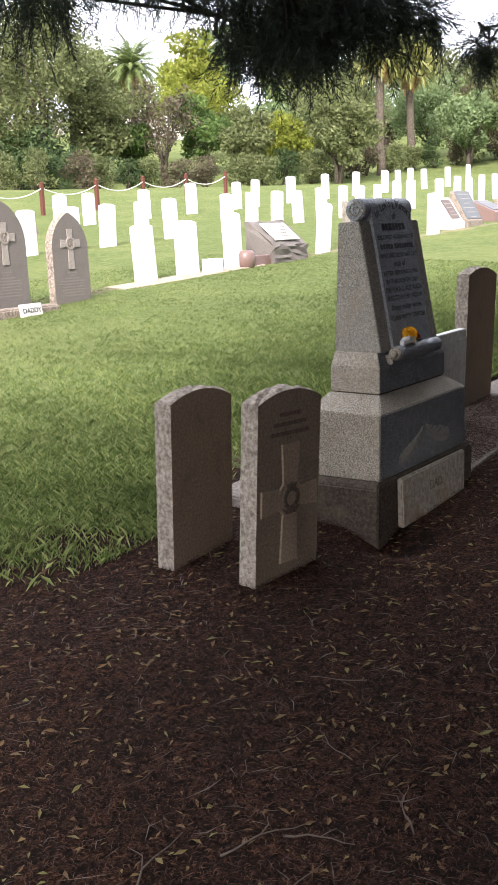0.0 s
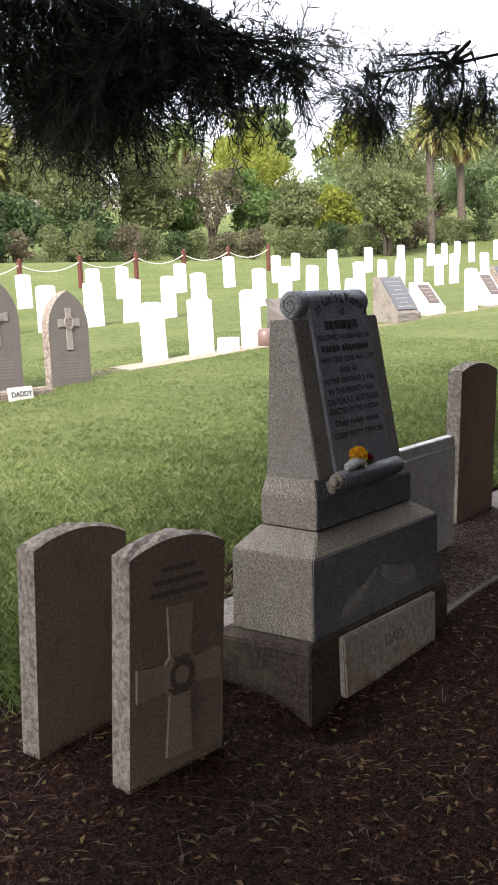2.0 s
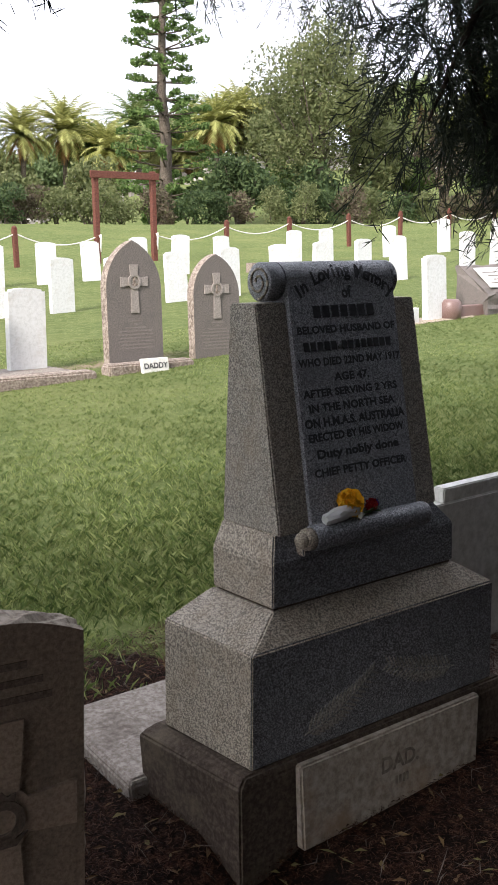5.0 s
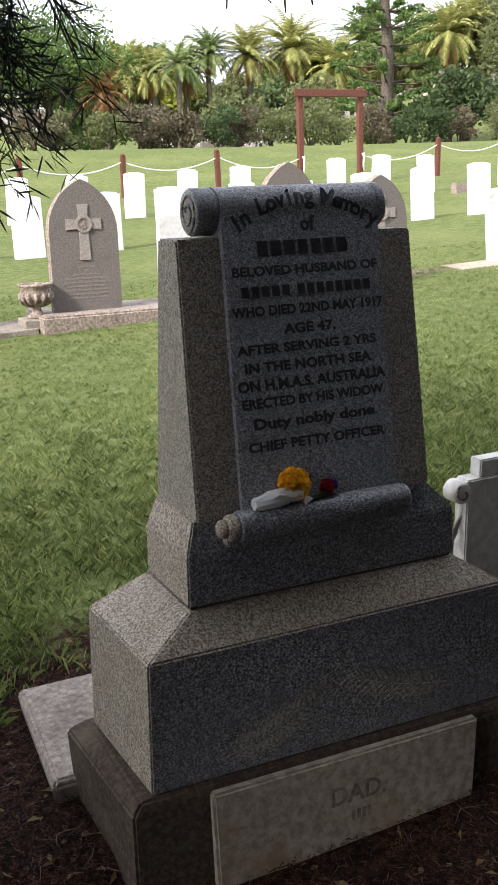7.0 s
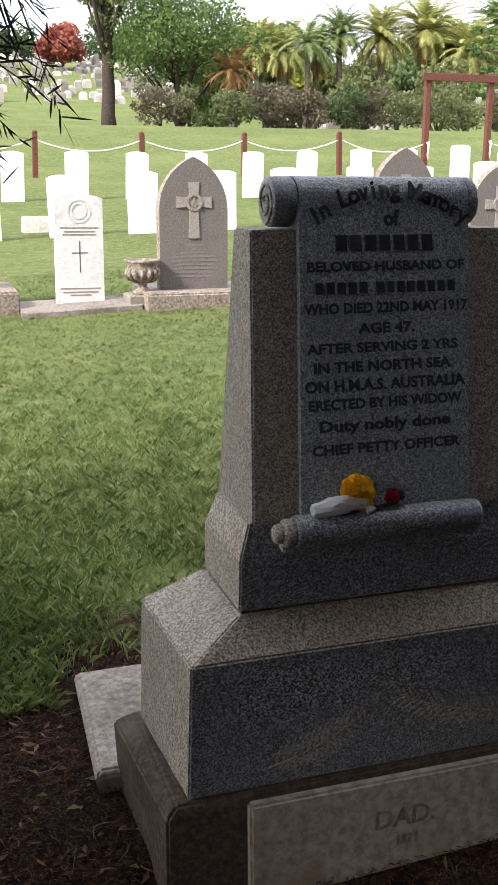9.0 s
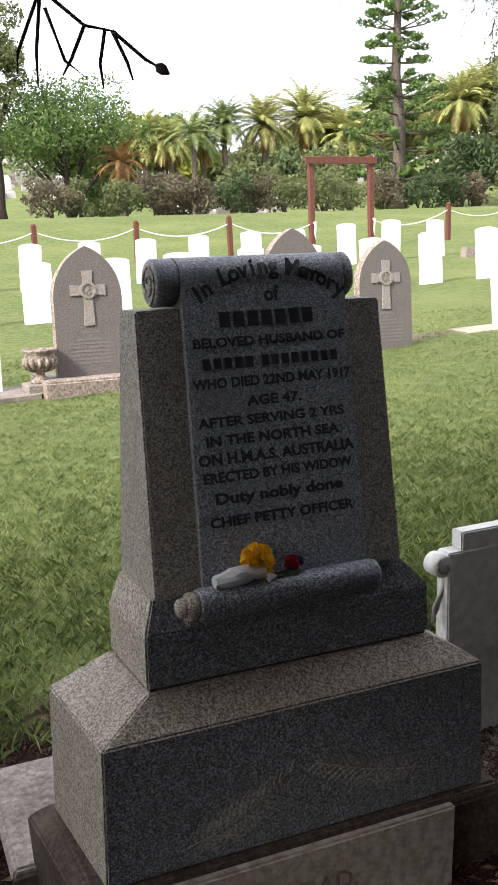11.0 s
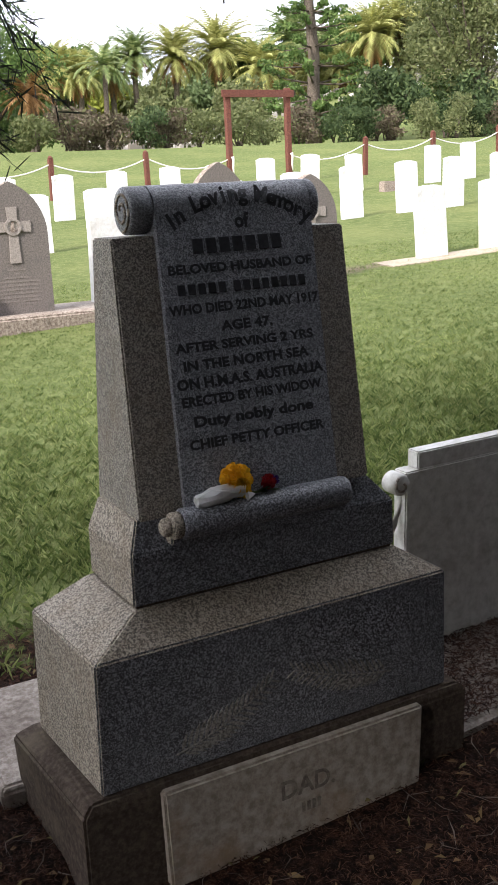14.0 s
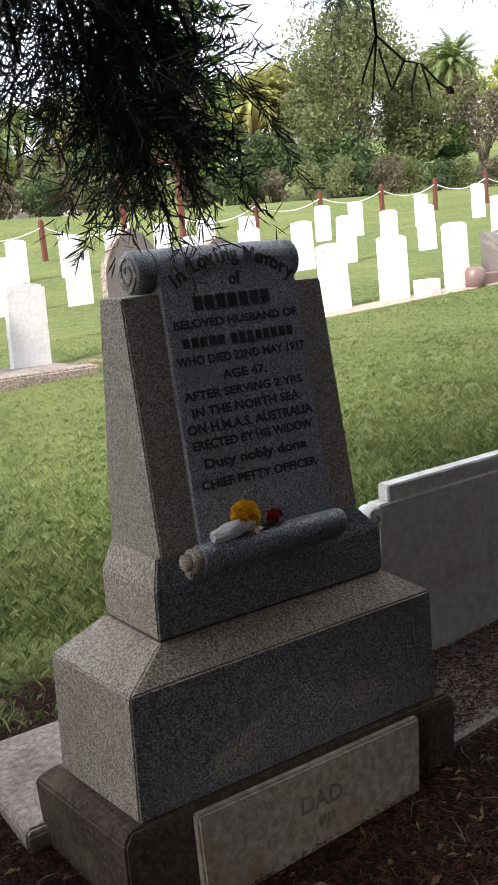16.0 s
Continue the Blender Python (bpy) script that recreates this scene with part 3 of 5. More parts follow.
    # carved palm sprays on the base block
    for x0, z0, x1, z1, sag in ((0.170, 0.284, 0.410, 0.392, 0.018), (0.740, 0.322, 0.475, 0.398, 0.012)):
        curve = lambda u: (x0 + (x1 - x0) * u, z0 + (z1 - z0) * u - sag * math.sin(u * 3.1))
        stem = [(curve(u)[0], 0.0012, curve(u)[1]) for u in (0, 0.25, 0.5, 0.75, 1)]
        sp = part("carved_spray", tube("carved_spray", stem, 0.0024, M["carved"], 6), mon, "carved fern spray left rough on the granite")
        for i in range(17):
            u = 0.06 + 0.94 * i / 16
            px, pz = curve(u)
            for side in (-1, 1):
                ang = math.atan2(z1 - z0, x1 - x0) + side * 0.80
                L = 0.058 * (1.0 - 0.75 * abs(u - 0.35))
                out = [(0, 0), (L * 0.35, L * 0.10), (L * 0.8, L * 0.07), (L, 0), (L * 0.8, -L * 0.05), (L * 0.35, -L * 0.09)]
                part("carved_leaf", relief("carved_leaf", [(px + a * math.cos(ang) - c * math.sin(ang), pz + a * math.sin(ang) + c * math.cos(ang)) for a, c in out], 0.0022, M["carved"]), sp)
    return mon


build_monument()


def build_dad_slab():
    t = thing("marble_footstone", "stained white marble footstone leaning on the concrete foundation", "footstone")
    me = soft_loft("slab", [rect_ring(0.118, 0.782, -0.058, -0.026, 0.005), rect_ring(0.116, 0.802, -0.048, -0.022, 0.234)], M["plaque_marble"], 0.006)
    part("slab", me, t)
    w = text_mesh("DAD.", 0.062, M["worn_letter"], bold=0.001)
    part("lettering", w, t, "", Matrix.Translation((0.468, -0.0535, 0.122)) @ Matrix.Rotation(radians(-2.5), 4, "X") @ Euler((radians(90), 0, 0)).to_matrix().to_4x4())
    for k in range(4):
        part("worn_bar", box("worn_bar", 0.448 + k * 0.014, 0.456 + k * 0.014, -0.0568, -0.050, 0.076, 0.099, M["worn_letter"], 0), t)


build_dad_slab()


def build_lying_slab():
    t = thing("grave_slab", "worn white marble slab lying behind the monument base", "grave slab", m=pose(-0.125, 0.43, gz(0, 0.6) - 0.01, 3, -2, -3))
    part("slab", soft_loft("slab", [rect_ring(0.01, 1.0, -0.05, 0.42, -0.06), rect_ring(0, 1.0, -0.05, 0.43, 0.04), rect_ring(0.012, 0.99, -0.04, 0.42, 0.055)], M["path"], 0.006), t)


build_lying_slab()


def build_flowers():
    t = thing("flower_bunch", "yellow, red and violet artificial flowers in white paper", "flowers", m=pose(0.0, 0.016, -0.010))
    rg = random.Random(4)
    # paper cone lying on the roll
    rings = []
    for i in range(7):
        u = i / 6
        r = 0.016 + 0.007 * math.sin(u * 5) + 0.014 * u * u
        c = Vector((0.268 + 0.110 * u, 0.016, 0.838 + 0.012 * u))
        rings.append([c + Vector((rg.uniform(-.003, .003), 0.7 * r * math.cos(a) + rg.uniform(-.003, .003), 0.8 * r * math.sin(a) + rg.uniform(-.003, .003))) for a in [2 * math.pi * k / 12 for k in range(12)]])
    part("paper_wrap", loft("paper_wrap", rings, M["paper"]), t, "crumpled white paper wrap")
    part("paper_tip", loft("paper_tip", [[(0.385 + 0.022 * u, 0.012 + 0.012 * math.cos(a) * (1.1 - u), 0.832 + 0.012 * math.sin(a) * (1.1 - u)) for a in [2 * math.pi * k / 10 for k in range(10)]] for u in (0, 0.5, 1)], M["paper"]), t)

    def bloom(name, c, r, count, material, seed):
        rr = np.random.RandomState(seed)
        verts, faces = [], []
        for i in range(count):
            d = rr.normal(size=3)
            d[1] -= 0.4
            d /= np.linalg.norm(d)
            u = np.cross(d, rr.normal(size=3))
            u /= np.linalg.norm(u)
            o = np.array(c) + d * r * 0.62
            tip = np.array(c) + d * r * rr.uniform(0.9, 1.08)
            w = r * 0.20
            k = len(verts)
            verts += [o - u * w, tip - u * w * 0.9, tip + d * 0.002, tip + u * w * 0.9, o + u * w]
            faces.append((k, k + 1, k + 2, k + 3, k + 4))
        me = mesh_of(name, verts, faces, material)
        core = lathe("core", [(0.001, -r * 0.8), (r * 0.55, -r * 0.6), (r * 0.82, 0), (r * 0.55, r * 0.6), (0.001, r * 0.8)], material, 12)
        for v in core.vertices:
            v.co += Vector(c)
        return join_meshes(name, [me, core], material)
    part("yellow_bloom", bloom("yellow_bloom", (0.372, 0.030, 0.866), 0.034, 260, M["yellow"], 1), t, "ruffled yellow chrysanthemum head")
    part("yellow_bloom", bloom("yellow_bloom", (0.384, 0.026, 0.842), 0.020, 120, M["yellow"], 2), t, "ruffled yellow chrysanthemum head")
    part("red_bloom", bloom("red_bloom", (0.452, 0.034, 0.846), 0.017, 90, M["red"], 3), t, "dark red rosebud")
    part("violet_bloom", bloom("violet_bloom", (0.470, 0.040, 0.844), 0.012, 60, M["violet"], 5), t, "small violet flower")
    for k in range(7):
        a = rg.uniform(-0.6, 0.6)
        x0 = 0.400 + 0.007 * k
        me = mesh_of("leaf", [(x0, 0.016, 0.834), (x0 + 0.018 * math.cos(a), 0.010, 0.838 + 0.012 * math.sin(a)), (x0 + 0.034 * math.cos(a), 0.018, 0.834 + 0.024 * math.sin(a)), (x0 + 0.018 * math.cos(a), 0.024, 0.830 + 0.012 * math.sin(a))], [(0, 1, 2, 3)], M["leaf_dark"])
        part("leaf", me, t)
    part("stem", tube("stem", [(0.39, 0.02, 0.834), (0.42, 0.018, 0.833), (0.45, 0.024, 0.838)], 0.003, M["leaf_dark"], 6), t)


build_flowers()


# ---- near rows of graves beside the monument ----
def cross_stone(name, label, w, h, th, m, cross=True, rough=0.010, seed=0):
    t = thing(name, label, "headstone", "brown sandstone headstones", m)
    part("stone", slab("stone", head_outline(w, h, 0.045, 0.035), th, M["sandstone"], M["sandstone_edge"], rough, 5, seed), t)
    if cross:
        z0 = h * 0.43
        part("carved_cross", relief("carved_cross", cross_outline(w * 0.445, h * 0.29, h * 0.345, 0.078, 0.014, z0), 0.011, M["sandstone_relief"]), t, "broad cross in shallow relief")
        part("cross_disc", relief("cross_disc", [(0.074 * math.cos(a), z0 + 0.074 * math.sin(a)) for a in [2 * math.pi * k / 24 for k in range(24)]], 0.012, M["sandstone_relief"]), t)
        part("badge", ring_relief("badge", 0.030, 0.050, M["sandstone_dark"], 20, 0.018, 0, z0), t, "dark wreathed badge")
        part("badge_crown", relief("badge_crown", [(-0.026, z0 + 0.034), (0.026, z0 + 0.034), (0.032, z0 + 0.062), (0.012, z0 + 0.056), (0.0, z0 + 0.070), (-0.012, z0 + 0.056), (-0.032, z0 + 0.062)], 0.017, M["sandstone_dark"]), t)
        part("badge_scroll", relief("badge_scroll", [(-0.056, z0 - 0.034), (-0.03, z0 - 0.062), (0.03, z0 - 0.062), (0.056, z0 - 0.034), (0.028, z0 - 0.044), (-0.028, z0 - 0.044)], 0.017, M["sandstone_dark"]), t)
        for k, ww in enumerate((0.13, 0.20, 0.24)):
            zz = h * 0.875 - 0.038 * k
            part("inscription_bar", box("inscription_bar", -ww / 2, ww / 2, -0.0015, 0.002, zz - 0.008, zz + 0.008, M["sandstone_dark"], 0), t)
    return t


cross_stone("headstone", "brown sandstone war headstone with carved cross, standing in mulch", 0.385, 0.765, 0.085, pose(-0.632, 0.085, gz(-0.6, 0.1) - 0.01, 2.0, 1.5, -6), True, 0.008, 1)
cross_stone("headstone", "plain back of a brown sandstone headstone in mulch", 0.405, 0.715, 0.085, pose(-0.640, 0.500, gz(-0.65, 0.5), 0, 2.2, 0), False, 0.008, 2)
cross_stone("headstone", "plain brown sandstone headstone standing on a pale concrete strip", 0.395, 0.885, 0.085, pose(2.385, 0.565, gz(2.3, 0.5) + 0.02, 1, 2, -3), False, 0.008, 3)
cross_stone("headstone", "brown sandstone war headstone with carved cross on the concrete strip", 0.37, 0.860, 0.085, pose(2.48, 0.220, gz(2.4, 0.2) + 0.02, 1, 1.5, -10), True, 0.008, 4)
cross_stone("headstone", "plain brown sandstone headstone behind the concrete strip", 0.36, 0.86, 0.085, pose(3.35, 0.60, gz(3.3, 0.6) + 0.02, 1, 1, -6), False, 0.008, 5)
cross_stone("headstone", "brown sandstone headstone at the end of the concrete strip", 0.37, 0.88, 0.085, pose(3.55, 0.22, gz(3.5, 0.2) + 0.02, 1, 1, -8), True, 0.008, 6)


def build_wall_stone():
    t = thing("low_marble_headstone", "low wide white marble headstone with scrolled shoulder", "headstone", m=pose(1.09, 0.415, -0.025, 2, 0, 2))
    part("slab", soft_loft("slab", [rect_ring(0.0, 0.80, 0, 0.055, -0.1), rect_ring(0.0, 0.785, 0.0, 0.055, 0.69), ], M["marble"], 0.004), t)
    part("raised_top", soft_loft("raised_top", [rect_ring(0.045, 0.775, 0.004, 0.051, 0.688), rect_ring(0.045, 0.770, 0.004, 0.051, 0.742)], M["marble"], 0.004), t)
    pts = [(-0.012 + 0.030 * (1 - u) * math.cos(2.2 + u * 5.5), 0.0275, 0.655 + 0.030 * (1 - u) * math.sin(2.2 + u * 5.5)) for u in [i / 18 for i in range(18)]]
    scroll = part("scroll_bracket", loft("scroll_bracket", [[(-0.015 + r * math.cos(2 * math.pi * k / 20), y, 0.655 + r * math.sin(2 * math.pi * k / 20)) for k in range(20)] for r, y in ((0.026, -0.002), (0.032, 0.004), (0.032, 0.051), (0.026, 0.057))], M["marble"], True, True), t, "curled marble scroll bracket")
    part("scroll_groove", tube("scroll_groove", [(x, -0.003, z) for x, _, z in pts], 0.004, M["plaque_marble"], 5), scroll)
    part("scroll_stem", tube("scroll_stem", [(0.012, 0.0275, 0.665), (0.006, 0.0275, 0.60), (-0.02, 0.0275, 0.53), (-0.045, 0.0275, 0.45)], [0.012, 0.012, 0.010, 0.006], M["marble"], 8), t)


build_wall_stone()


def strip(name, label, x0, x1, y0, y1, h, material, seed=0, cat="paving"):
    """A long low concrete strip that follows the ground."""
    rg = random.Random(seed)
    n = max(3, int((x1 - x0) / 0.35))
    rings = []
    for i in range(n + 1):
        x = x0 + (x1 - x0) * i / n
        a, b = y0 + rg.uniform(-.012, .012), y1 + rg.uniform(-.012, .012)
        za, zb = gz(x, a), gz(x, b)
        rings.append([(x, a, za - 0.15), (x, b, zb - 0.15), (x, b, zb + h - 0.006), (x, b - 0.012, zb + h), (x, a + 0.012, za + h), (x, a, za + h - 0.008)])
    me = loft(name, rings, material)
    ob = new(name, me)
    tagged(ob, label, cat, kind="structure")
    return ob


strip("road", "pale dirt road beyond the rope fence", -30, 9.0, 37.6, 40.4, 0.02, M["sand"], 7, "road")
strip("pavement_strip", "pale worn concrete strip between the near graves", 0.97, 7.5, 0.02, 0.72, 0.022, M["path"], 1)


# ---- far rows of white war headstones ----
def white_stone(notch):
    t = thing("white_headstone", "white marble war headstone with curved top on the lawn", "headstone", "white war headstones")
    part("stone", slab("stone", head_outline(0.385, 0.83, 0.035, 0.06, notch), 0.085, M["white"], M["white"], 0.0, 2), t)
    return t


def build_white_rows():
    rg = random.Random(11)
    kinds = [white_stone(0.0), white_stone(0.035)]
    rows = {
        7.05: [2.85, 6.63, 7.55, 8.52, 11.15, 15.3, 24.9, 26.1],
        11.65: [0.52, 1.52, 2.57, 3.66, 4.56, 5.68, 6.62, 7.72, 8.75, 9.77, 10.7, 11.7, 12.72, 14.66, 15.6, 16.6, 17.6, 18.6, 19.6, 20.5, 21.5, 22.6, 23.5, 25.55, 26.6, 27.6, 28.6, 29.7, 30.7, 31.6, 32.6, 33.6, 34.7],
        16.3: [1.35, 2.44, 3.5, 4.55, 5.62, 6.68, 7.75, 8.78, 9.87, 10.9, 12.0, 14.1, 15.1, 17.23, 19.2, 21.3, 22.3, 24.3, 26.5, 28.6, 30.7, 31.7, 32.7, 33.8, 36.0, 38.2],
    }
    first = {0: True, 1: True}
    for y, xs in rows.items():
        for x in xs:
            k = 1 if rg.random() < 0.55 else 0
            yy = y + rg.uniform(-0.07, 0.07)
            lean = rg.uniform(-1.6, 1.6)
            if (y, x) == (7.05, 11.15):
                lean = 5.0
            m = pose(x, yy, gz(x, yy) - rg.uniform(0.0, 0.03), rg.uniform(-3.5, 2), lean, rg.uniform(-5, 5)) @ Matrix.Diagonal((rg.uniform(0.97, 1.05), 1, rg.uniform(0.95, 1.04), 1))
            if first[k]:
                kinds[k].matrix_world = m
                first[k] = False
            else:
                mm = m.copy()
                c = copy_thing(kinds[k], pose(0, 0, 0))
                c.matrix_world = mm
                if lean == 5.0:
                    c["label"] = "white marble war headstone leaning to one side"


build_white_rows()


def build_badge_stone():
    x, y = 0.92, 6.86
    t = thing("badge_headstone", "white war headstone with carved badge and thin cross", "headstone", m=pose(x, y, gz(x, y) + 0.03, -1, 0.5, 1))
    part("stone", slab("stone", head_outline(0.40, 0.91, 0.035, 0.05, 0.0), 0.085, M["white"], M["white"], 0.0, 2), t)
    part("badge", ring_relief("badge", 0.085, 0.098, M["marble"], 28, 0.004, 0, 0.77), t)
    part("badge_ring", ring_relief("badge_ring", 0.055, 0.066, M["marble"], 24, 0.004, 0, 0.77), t)
    part("cross", relief("cross", cross_outline(0.065, 0.10, 0.16, 0.008, 0.0, 0.43), 0.003, M["bronze"]), t, "thin engraved dark cross")
    for z, w in ((0.635, 0.32), (0.605, 0.26), (0.58, 0.28), (0.135, 0.34), (0.105, 0.30), (0.08, 0.18)):
        part("inscription_bar", box("inscription_bar", -w / 2, w / 2, -0.002, 0.002, z - 0.006, z + 0.006, M["plaque_marble"], 0), t)


build_badge_stone()


def gothic(name, x, y, label, w=0.56, h=1.06, lift=0.0, rz=0.0):
    t = thing(name, label, "headstone", "pointed brown headstones", pose(x, y, gz(x, y) + lift, -1.5, 0.3, rz))
    part("stone", slab("stone", gothic_outline(w, h, h * 0.60), 0.11, M["brownstone"], M["kerb"], 0.004, 3, 5), t)
    z0 = h * 0.66
    part("cross", relief("cross", cross_outline(0.155, 0.165, 0.30, 0.075, 0.010, z0), 0.012, M["brown_relief"]), t, "pale raised cross with wreath")
    part("wreath", ring_relief("wreath", 0.050, 0.072, M["brown_relief"], 22, 0.020, 0, z0), t)
    part("anchor", relief("anchor", [(-0.012, z0 - 0.045), (0.012, z0 - 0.045), (0.035, z0 - 0.02), (0.012, z0 - 0.022), (0.009, z0 + 0.045), (-0.009, z0 + 0.045), (-0.012, z0 - 0.022), (-0.035, z0 - 0.02)], 0.019, M["kerb"]), t)
    for k, ww in enumerate((0.16, 0.05, 0.24, 0.38, 0.40, 0.36, 0.40, 0.34, 0.38)):
        z = h * 0.335 - 0.033 * k
        part("inscription_bar", box("inscription_bar", -ww / 2, ww / 2, -0.002, 0.002, z - 0.007, z + 0.007, M["brown_bar"], 0), t)
    return t


def kerb_block(x0, x1, y0, y1, h, label, name="grave_kerb", material=None):
    t = thing(name, label, "kerb", m=pose((x0 + x1) / 2, y0, gz((x0 + x1) / 2, y0) - 0.02))
    w = x1 - x0
    part("kerb_stone", soft_loft("kerb_stone", [rect_ring(-w / 2, w / 2, 0, y1 - y0, -0.15), rect_ring(-w / 2, w / 2, 0, y1 - y0, h), rect_ring(-w / 2 + 0.02, w / 2 - 0.02, 0.02, y1 - y0 - 0.02, h + 0.015)], material or M["kerb"], 0.012), t)
    return t


gothic("pointed_headstone", 1.88, 6.75, "brown pointed headstone with carved cross on a kerbed grave", 0.60, 1.09, 0.12)
gothic("pointed_headstone", 3.84, 6.72, "tall brown pointed headstone with carved cross behind a kerb", 0.62, 1.16, 0.06)
gothic("pointed_headstone", 4.80, 6.68, "brown pointed headstone with carved cross standing on the lawn", 0.58, 1.04, 0.0)
gothic("pointed_headstone", -0.10, 7.0, "dark brown pointed headstone on a heavy stained base", 0.60, 1.10, 0.22)
kerb_block(-0.45, 0.40, 6.75, 7.5, 0.22, "heavy dark stained stone base under a headstone")
kerb_block(1.40, 3.22, 6.42, 6.62, 0.12, "weathered stone kerb before a pointed headstone")
kerb_block(1.45, 3.15, 6.63, 7.3, 0.10, "worn flat stone grave bed behind its kerb", "grave_bed", M["path"])
kerb_block(3.35, 4.30, 6.40, 6.58, 0.09, "rough dark stone kerb of a grave")
strip("pavement_kerb", "pale concrete strip under the near row of far graves", 0.40, 1.38, 6.55, 7.10, 0.05, M["path"], 2)
strip("pavement_base", "sandy concrete strip under the white headstones", 5.9, 9.1, 6.88, 7.26, 0.014, M["sand"], 3)


def build_daddy_plaque():
    t = thing("name_plaque", "small white marble plaque resting against the grave kerb", "plaque", m=pose(3.80, 6.33, gz(3.80, 6.33), -12, 0, 0))
    part("plate", box("plate", -0.15, 0.15, -0.02, 0.02, -0.02, 0.13, M["marble"], 0.005), t)
    w = text_mesh("DADDY", 0.075, M["letter"], bold=0.001)
    part("lettering", w, t, "", Matrix.Translation((0, -0.0225, 0.03)) @ Euler((radians(90), 0, 0)).to_matrix().to_4x4())


build_daddy_plaque()


def build_urn():
    x, y = 1.42, 6.72
    t = thing("stone_urn", "weathered grey stone urn on a small plinth", "urn", m=pose(x, y, gz(x, y) + 0.02))
    part("plinth", box("plinth", -0.14, 0.14, -0.14, 0.14, 0, 0.09, M["path"], 0.01), t)
    part("bowl", lathe("bowl", [(0.001, 0.09), (0.085, 0.09), (0.085, 0.11), (0.045, 0.135), (0.035, 0.165), (0.05, 0.185), (0.105, 0.215), (0.130, 0.26), (0.135, 0.30), (0.12, 0.335), (0.145, 0.355), (0.150, 0.375), (0.120, 0.375), (0.105, 0.33), (0.001, 0.31)], M["kerb"], 32), t)
    for k in range(14):
        a = 2 * math.pi * k / 14
        part("flute", tube("flute", [(0.062 * math.cos(a), 0.062 * math.sin(a), 0.19), (0.112 * math.cos(a), 0.112 * math.sin(a), 0.215), (0.136 * math.cos(a), 0.136 * math.sin(a), 0.262), (0.139 * math.cos(a), 0.139 * math.sin(a), 0.30)], [0.010, 0.016, 0.019, 0.010], M["kerb"], 6), t)


build_urn()


def desk_stone(name, x, y, label, w, d, h0, h1, body, plate, rough=0.0, rz=0.0, lines=4, margin=0.05):
    """A sloping desk-shaped memorial with an inscribed plate."""
    t = thing(name, label, "memorial", "", pose(x, y, gz(x, y), 0, 0, rz))
    rings = [[(s * w / 2, 0, -0.1), (s * w / 2, d, -0.1), (s * w / 2, d, h1), (s * w / 2, d - 0.08, h1), (s * w / 2, 0.03, h0), (s * w / 2, 0, h0 - 0.02)] for s in (-1, 1)]
    me = loft("body", rings, body)
    bm = bmesh.new()
    bm.from_mesh(me)
    bmesh.ops.recalc_face_normals(bm, faces=bm.faces)
    if rough:
        bmesh.ops.subdivide_edges(bm, edges=bm.edges[:], cuts=5, use_grid_fill=True)
        rr = random.Random(3)
        for v in bm.verts:
            v.co += Vector([rr.uniform(-rough, rough) for _ in range(3)])
    else:
        bmesh.ops.bevel(bm, geom=bm.edges[:], offset=0.008, segments=1, affect='EDGES')
    me2 = from_bm("body", bm, body)
    bpy.data.meshes.remove(me)
    part("body", me2, t)
    run = d - 0.11
    ang = math.atan2(h1 - h0, run)
    L = math.hypot(run, h1 - h0)
    base = Matrix.Translation((0, 0.03, h0)) @ Matrix.Rotation(ang, 4, 'X')
    pl = part("plate", box("plate", -w / 2 + margin, w / 2 - margin, margin * 0.6, L - margin * 0.6, -0.005 + rough, 0.014 + rough, plate, 0.003), t, "", base)
    light = M["brown_relief"] if plate in (M["slate"], M["bronze"]) else M["worn_letter"]
    for k in range(lines):
        ww = (w - 2 * margin) * (0.78 - 0.18 * (k % 3))
        yy = L - margin - (L - 2 * margin) * (k + 0.6) / lines
        part("inscription_bar", box("inscription_bar", -ww / 2, ww / 2, yy - 0.010, yy + 0.010, 0.012 + rough, 0.0165 + rough, light, 0), pl)
    return t


desk_stone("rock_memorial", 9.80, 6.85, "rough rock memorial with a tilted white marble plate", 0.95, 0.55, 0.26, 0.62, M["brownstone"], M["white"], 0.025, 0, 4, 0.14)
desk_stone("granite_memorial", 12.95, 7.05, "grey granite sloping memorial with dark inscribed plate", 0.80, 0.50, 0.16, 0.78, M["path"], M["slate"], 0.006, 0, 7, 0.07)
desk_stone("plaque_memorial", 14.35, 7.25, "white sloping memorial with small bronze plate", 0.62, 0.45, 0.16, 0.60, M["marble"], M["bronze"], 0.0, 0, 4, 0.11)
desk_stone("plaque_memorial", 16.85, 7.2, "white sloping memorial with small bronze plate", 0.65, 0.45, 0.16, 0.66, M["marble"], M["bronze"], 0.0, 0, 4, 0.11)
desk_stone("slate_memorial", 17.75, 7.2, "dark slate sloping memorial tablet", 0.80, 0.45, 0.14, 0.76, M["kerb"], M["slate"], 0.0, 0, 6, 0.02)
desk_stone("desk_memorial", 19.6, 7.3, "low pink granite desk memorial with dark plate", 1.0, 0.7, 0.22, 0.48, M["red_granite"], M["slate"], 0.0, 0, 3, 0.10)
desk_stone("desk_memorial", 21.5, 7.4, "low pale stone desk memorial with white plate", 1.1, 0.7, 0.26, 0.42, M["kerb"], M["white"], 0.0, 0, 3, 0.08)
cross_stone("headstone", "narrow brown sandstone headstone in the far row", 0.40, 1.0, 0.12, pose(22.9, 7.4, gz(22.9, 7.4)), False, 0.01, 9)
gothic("ornate_headstone", 24.0, 7.6, "ornate pale pointed marble headstone in the far row", 0.75, 1.15, 0.1)


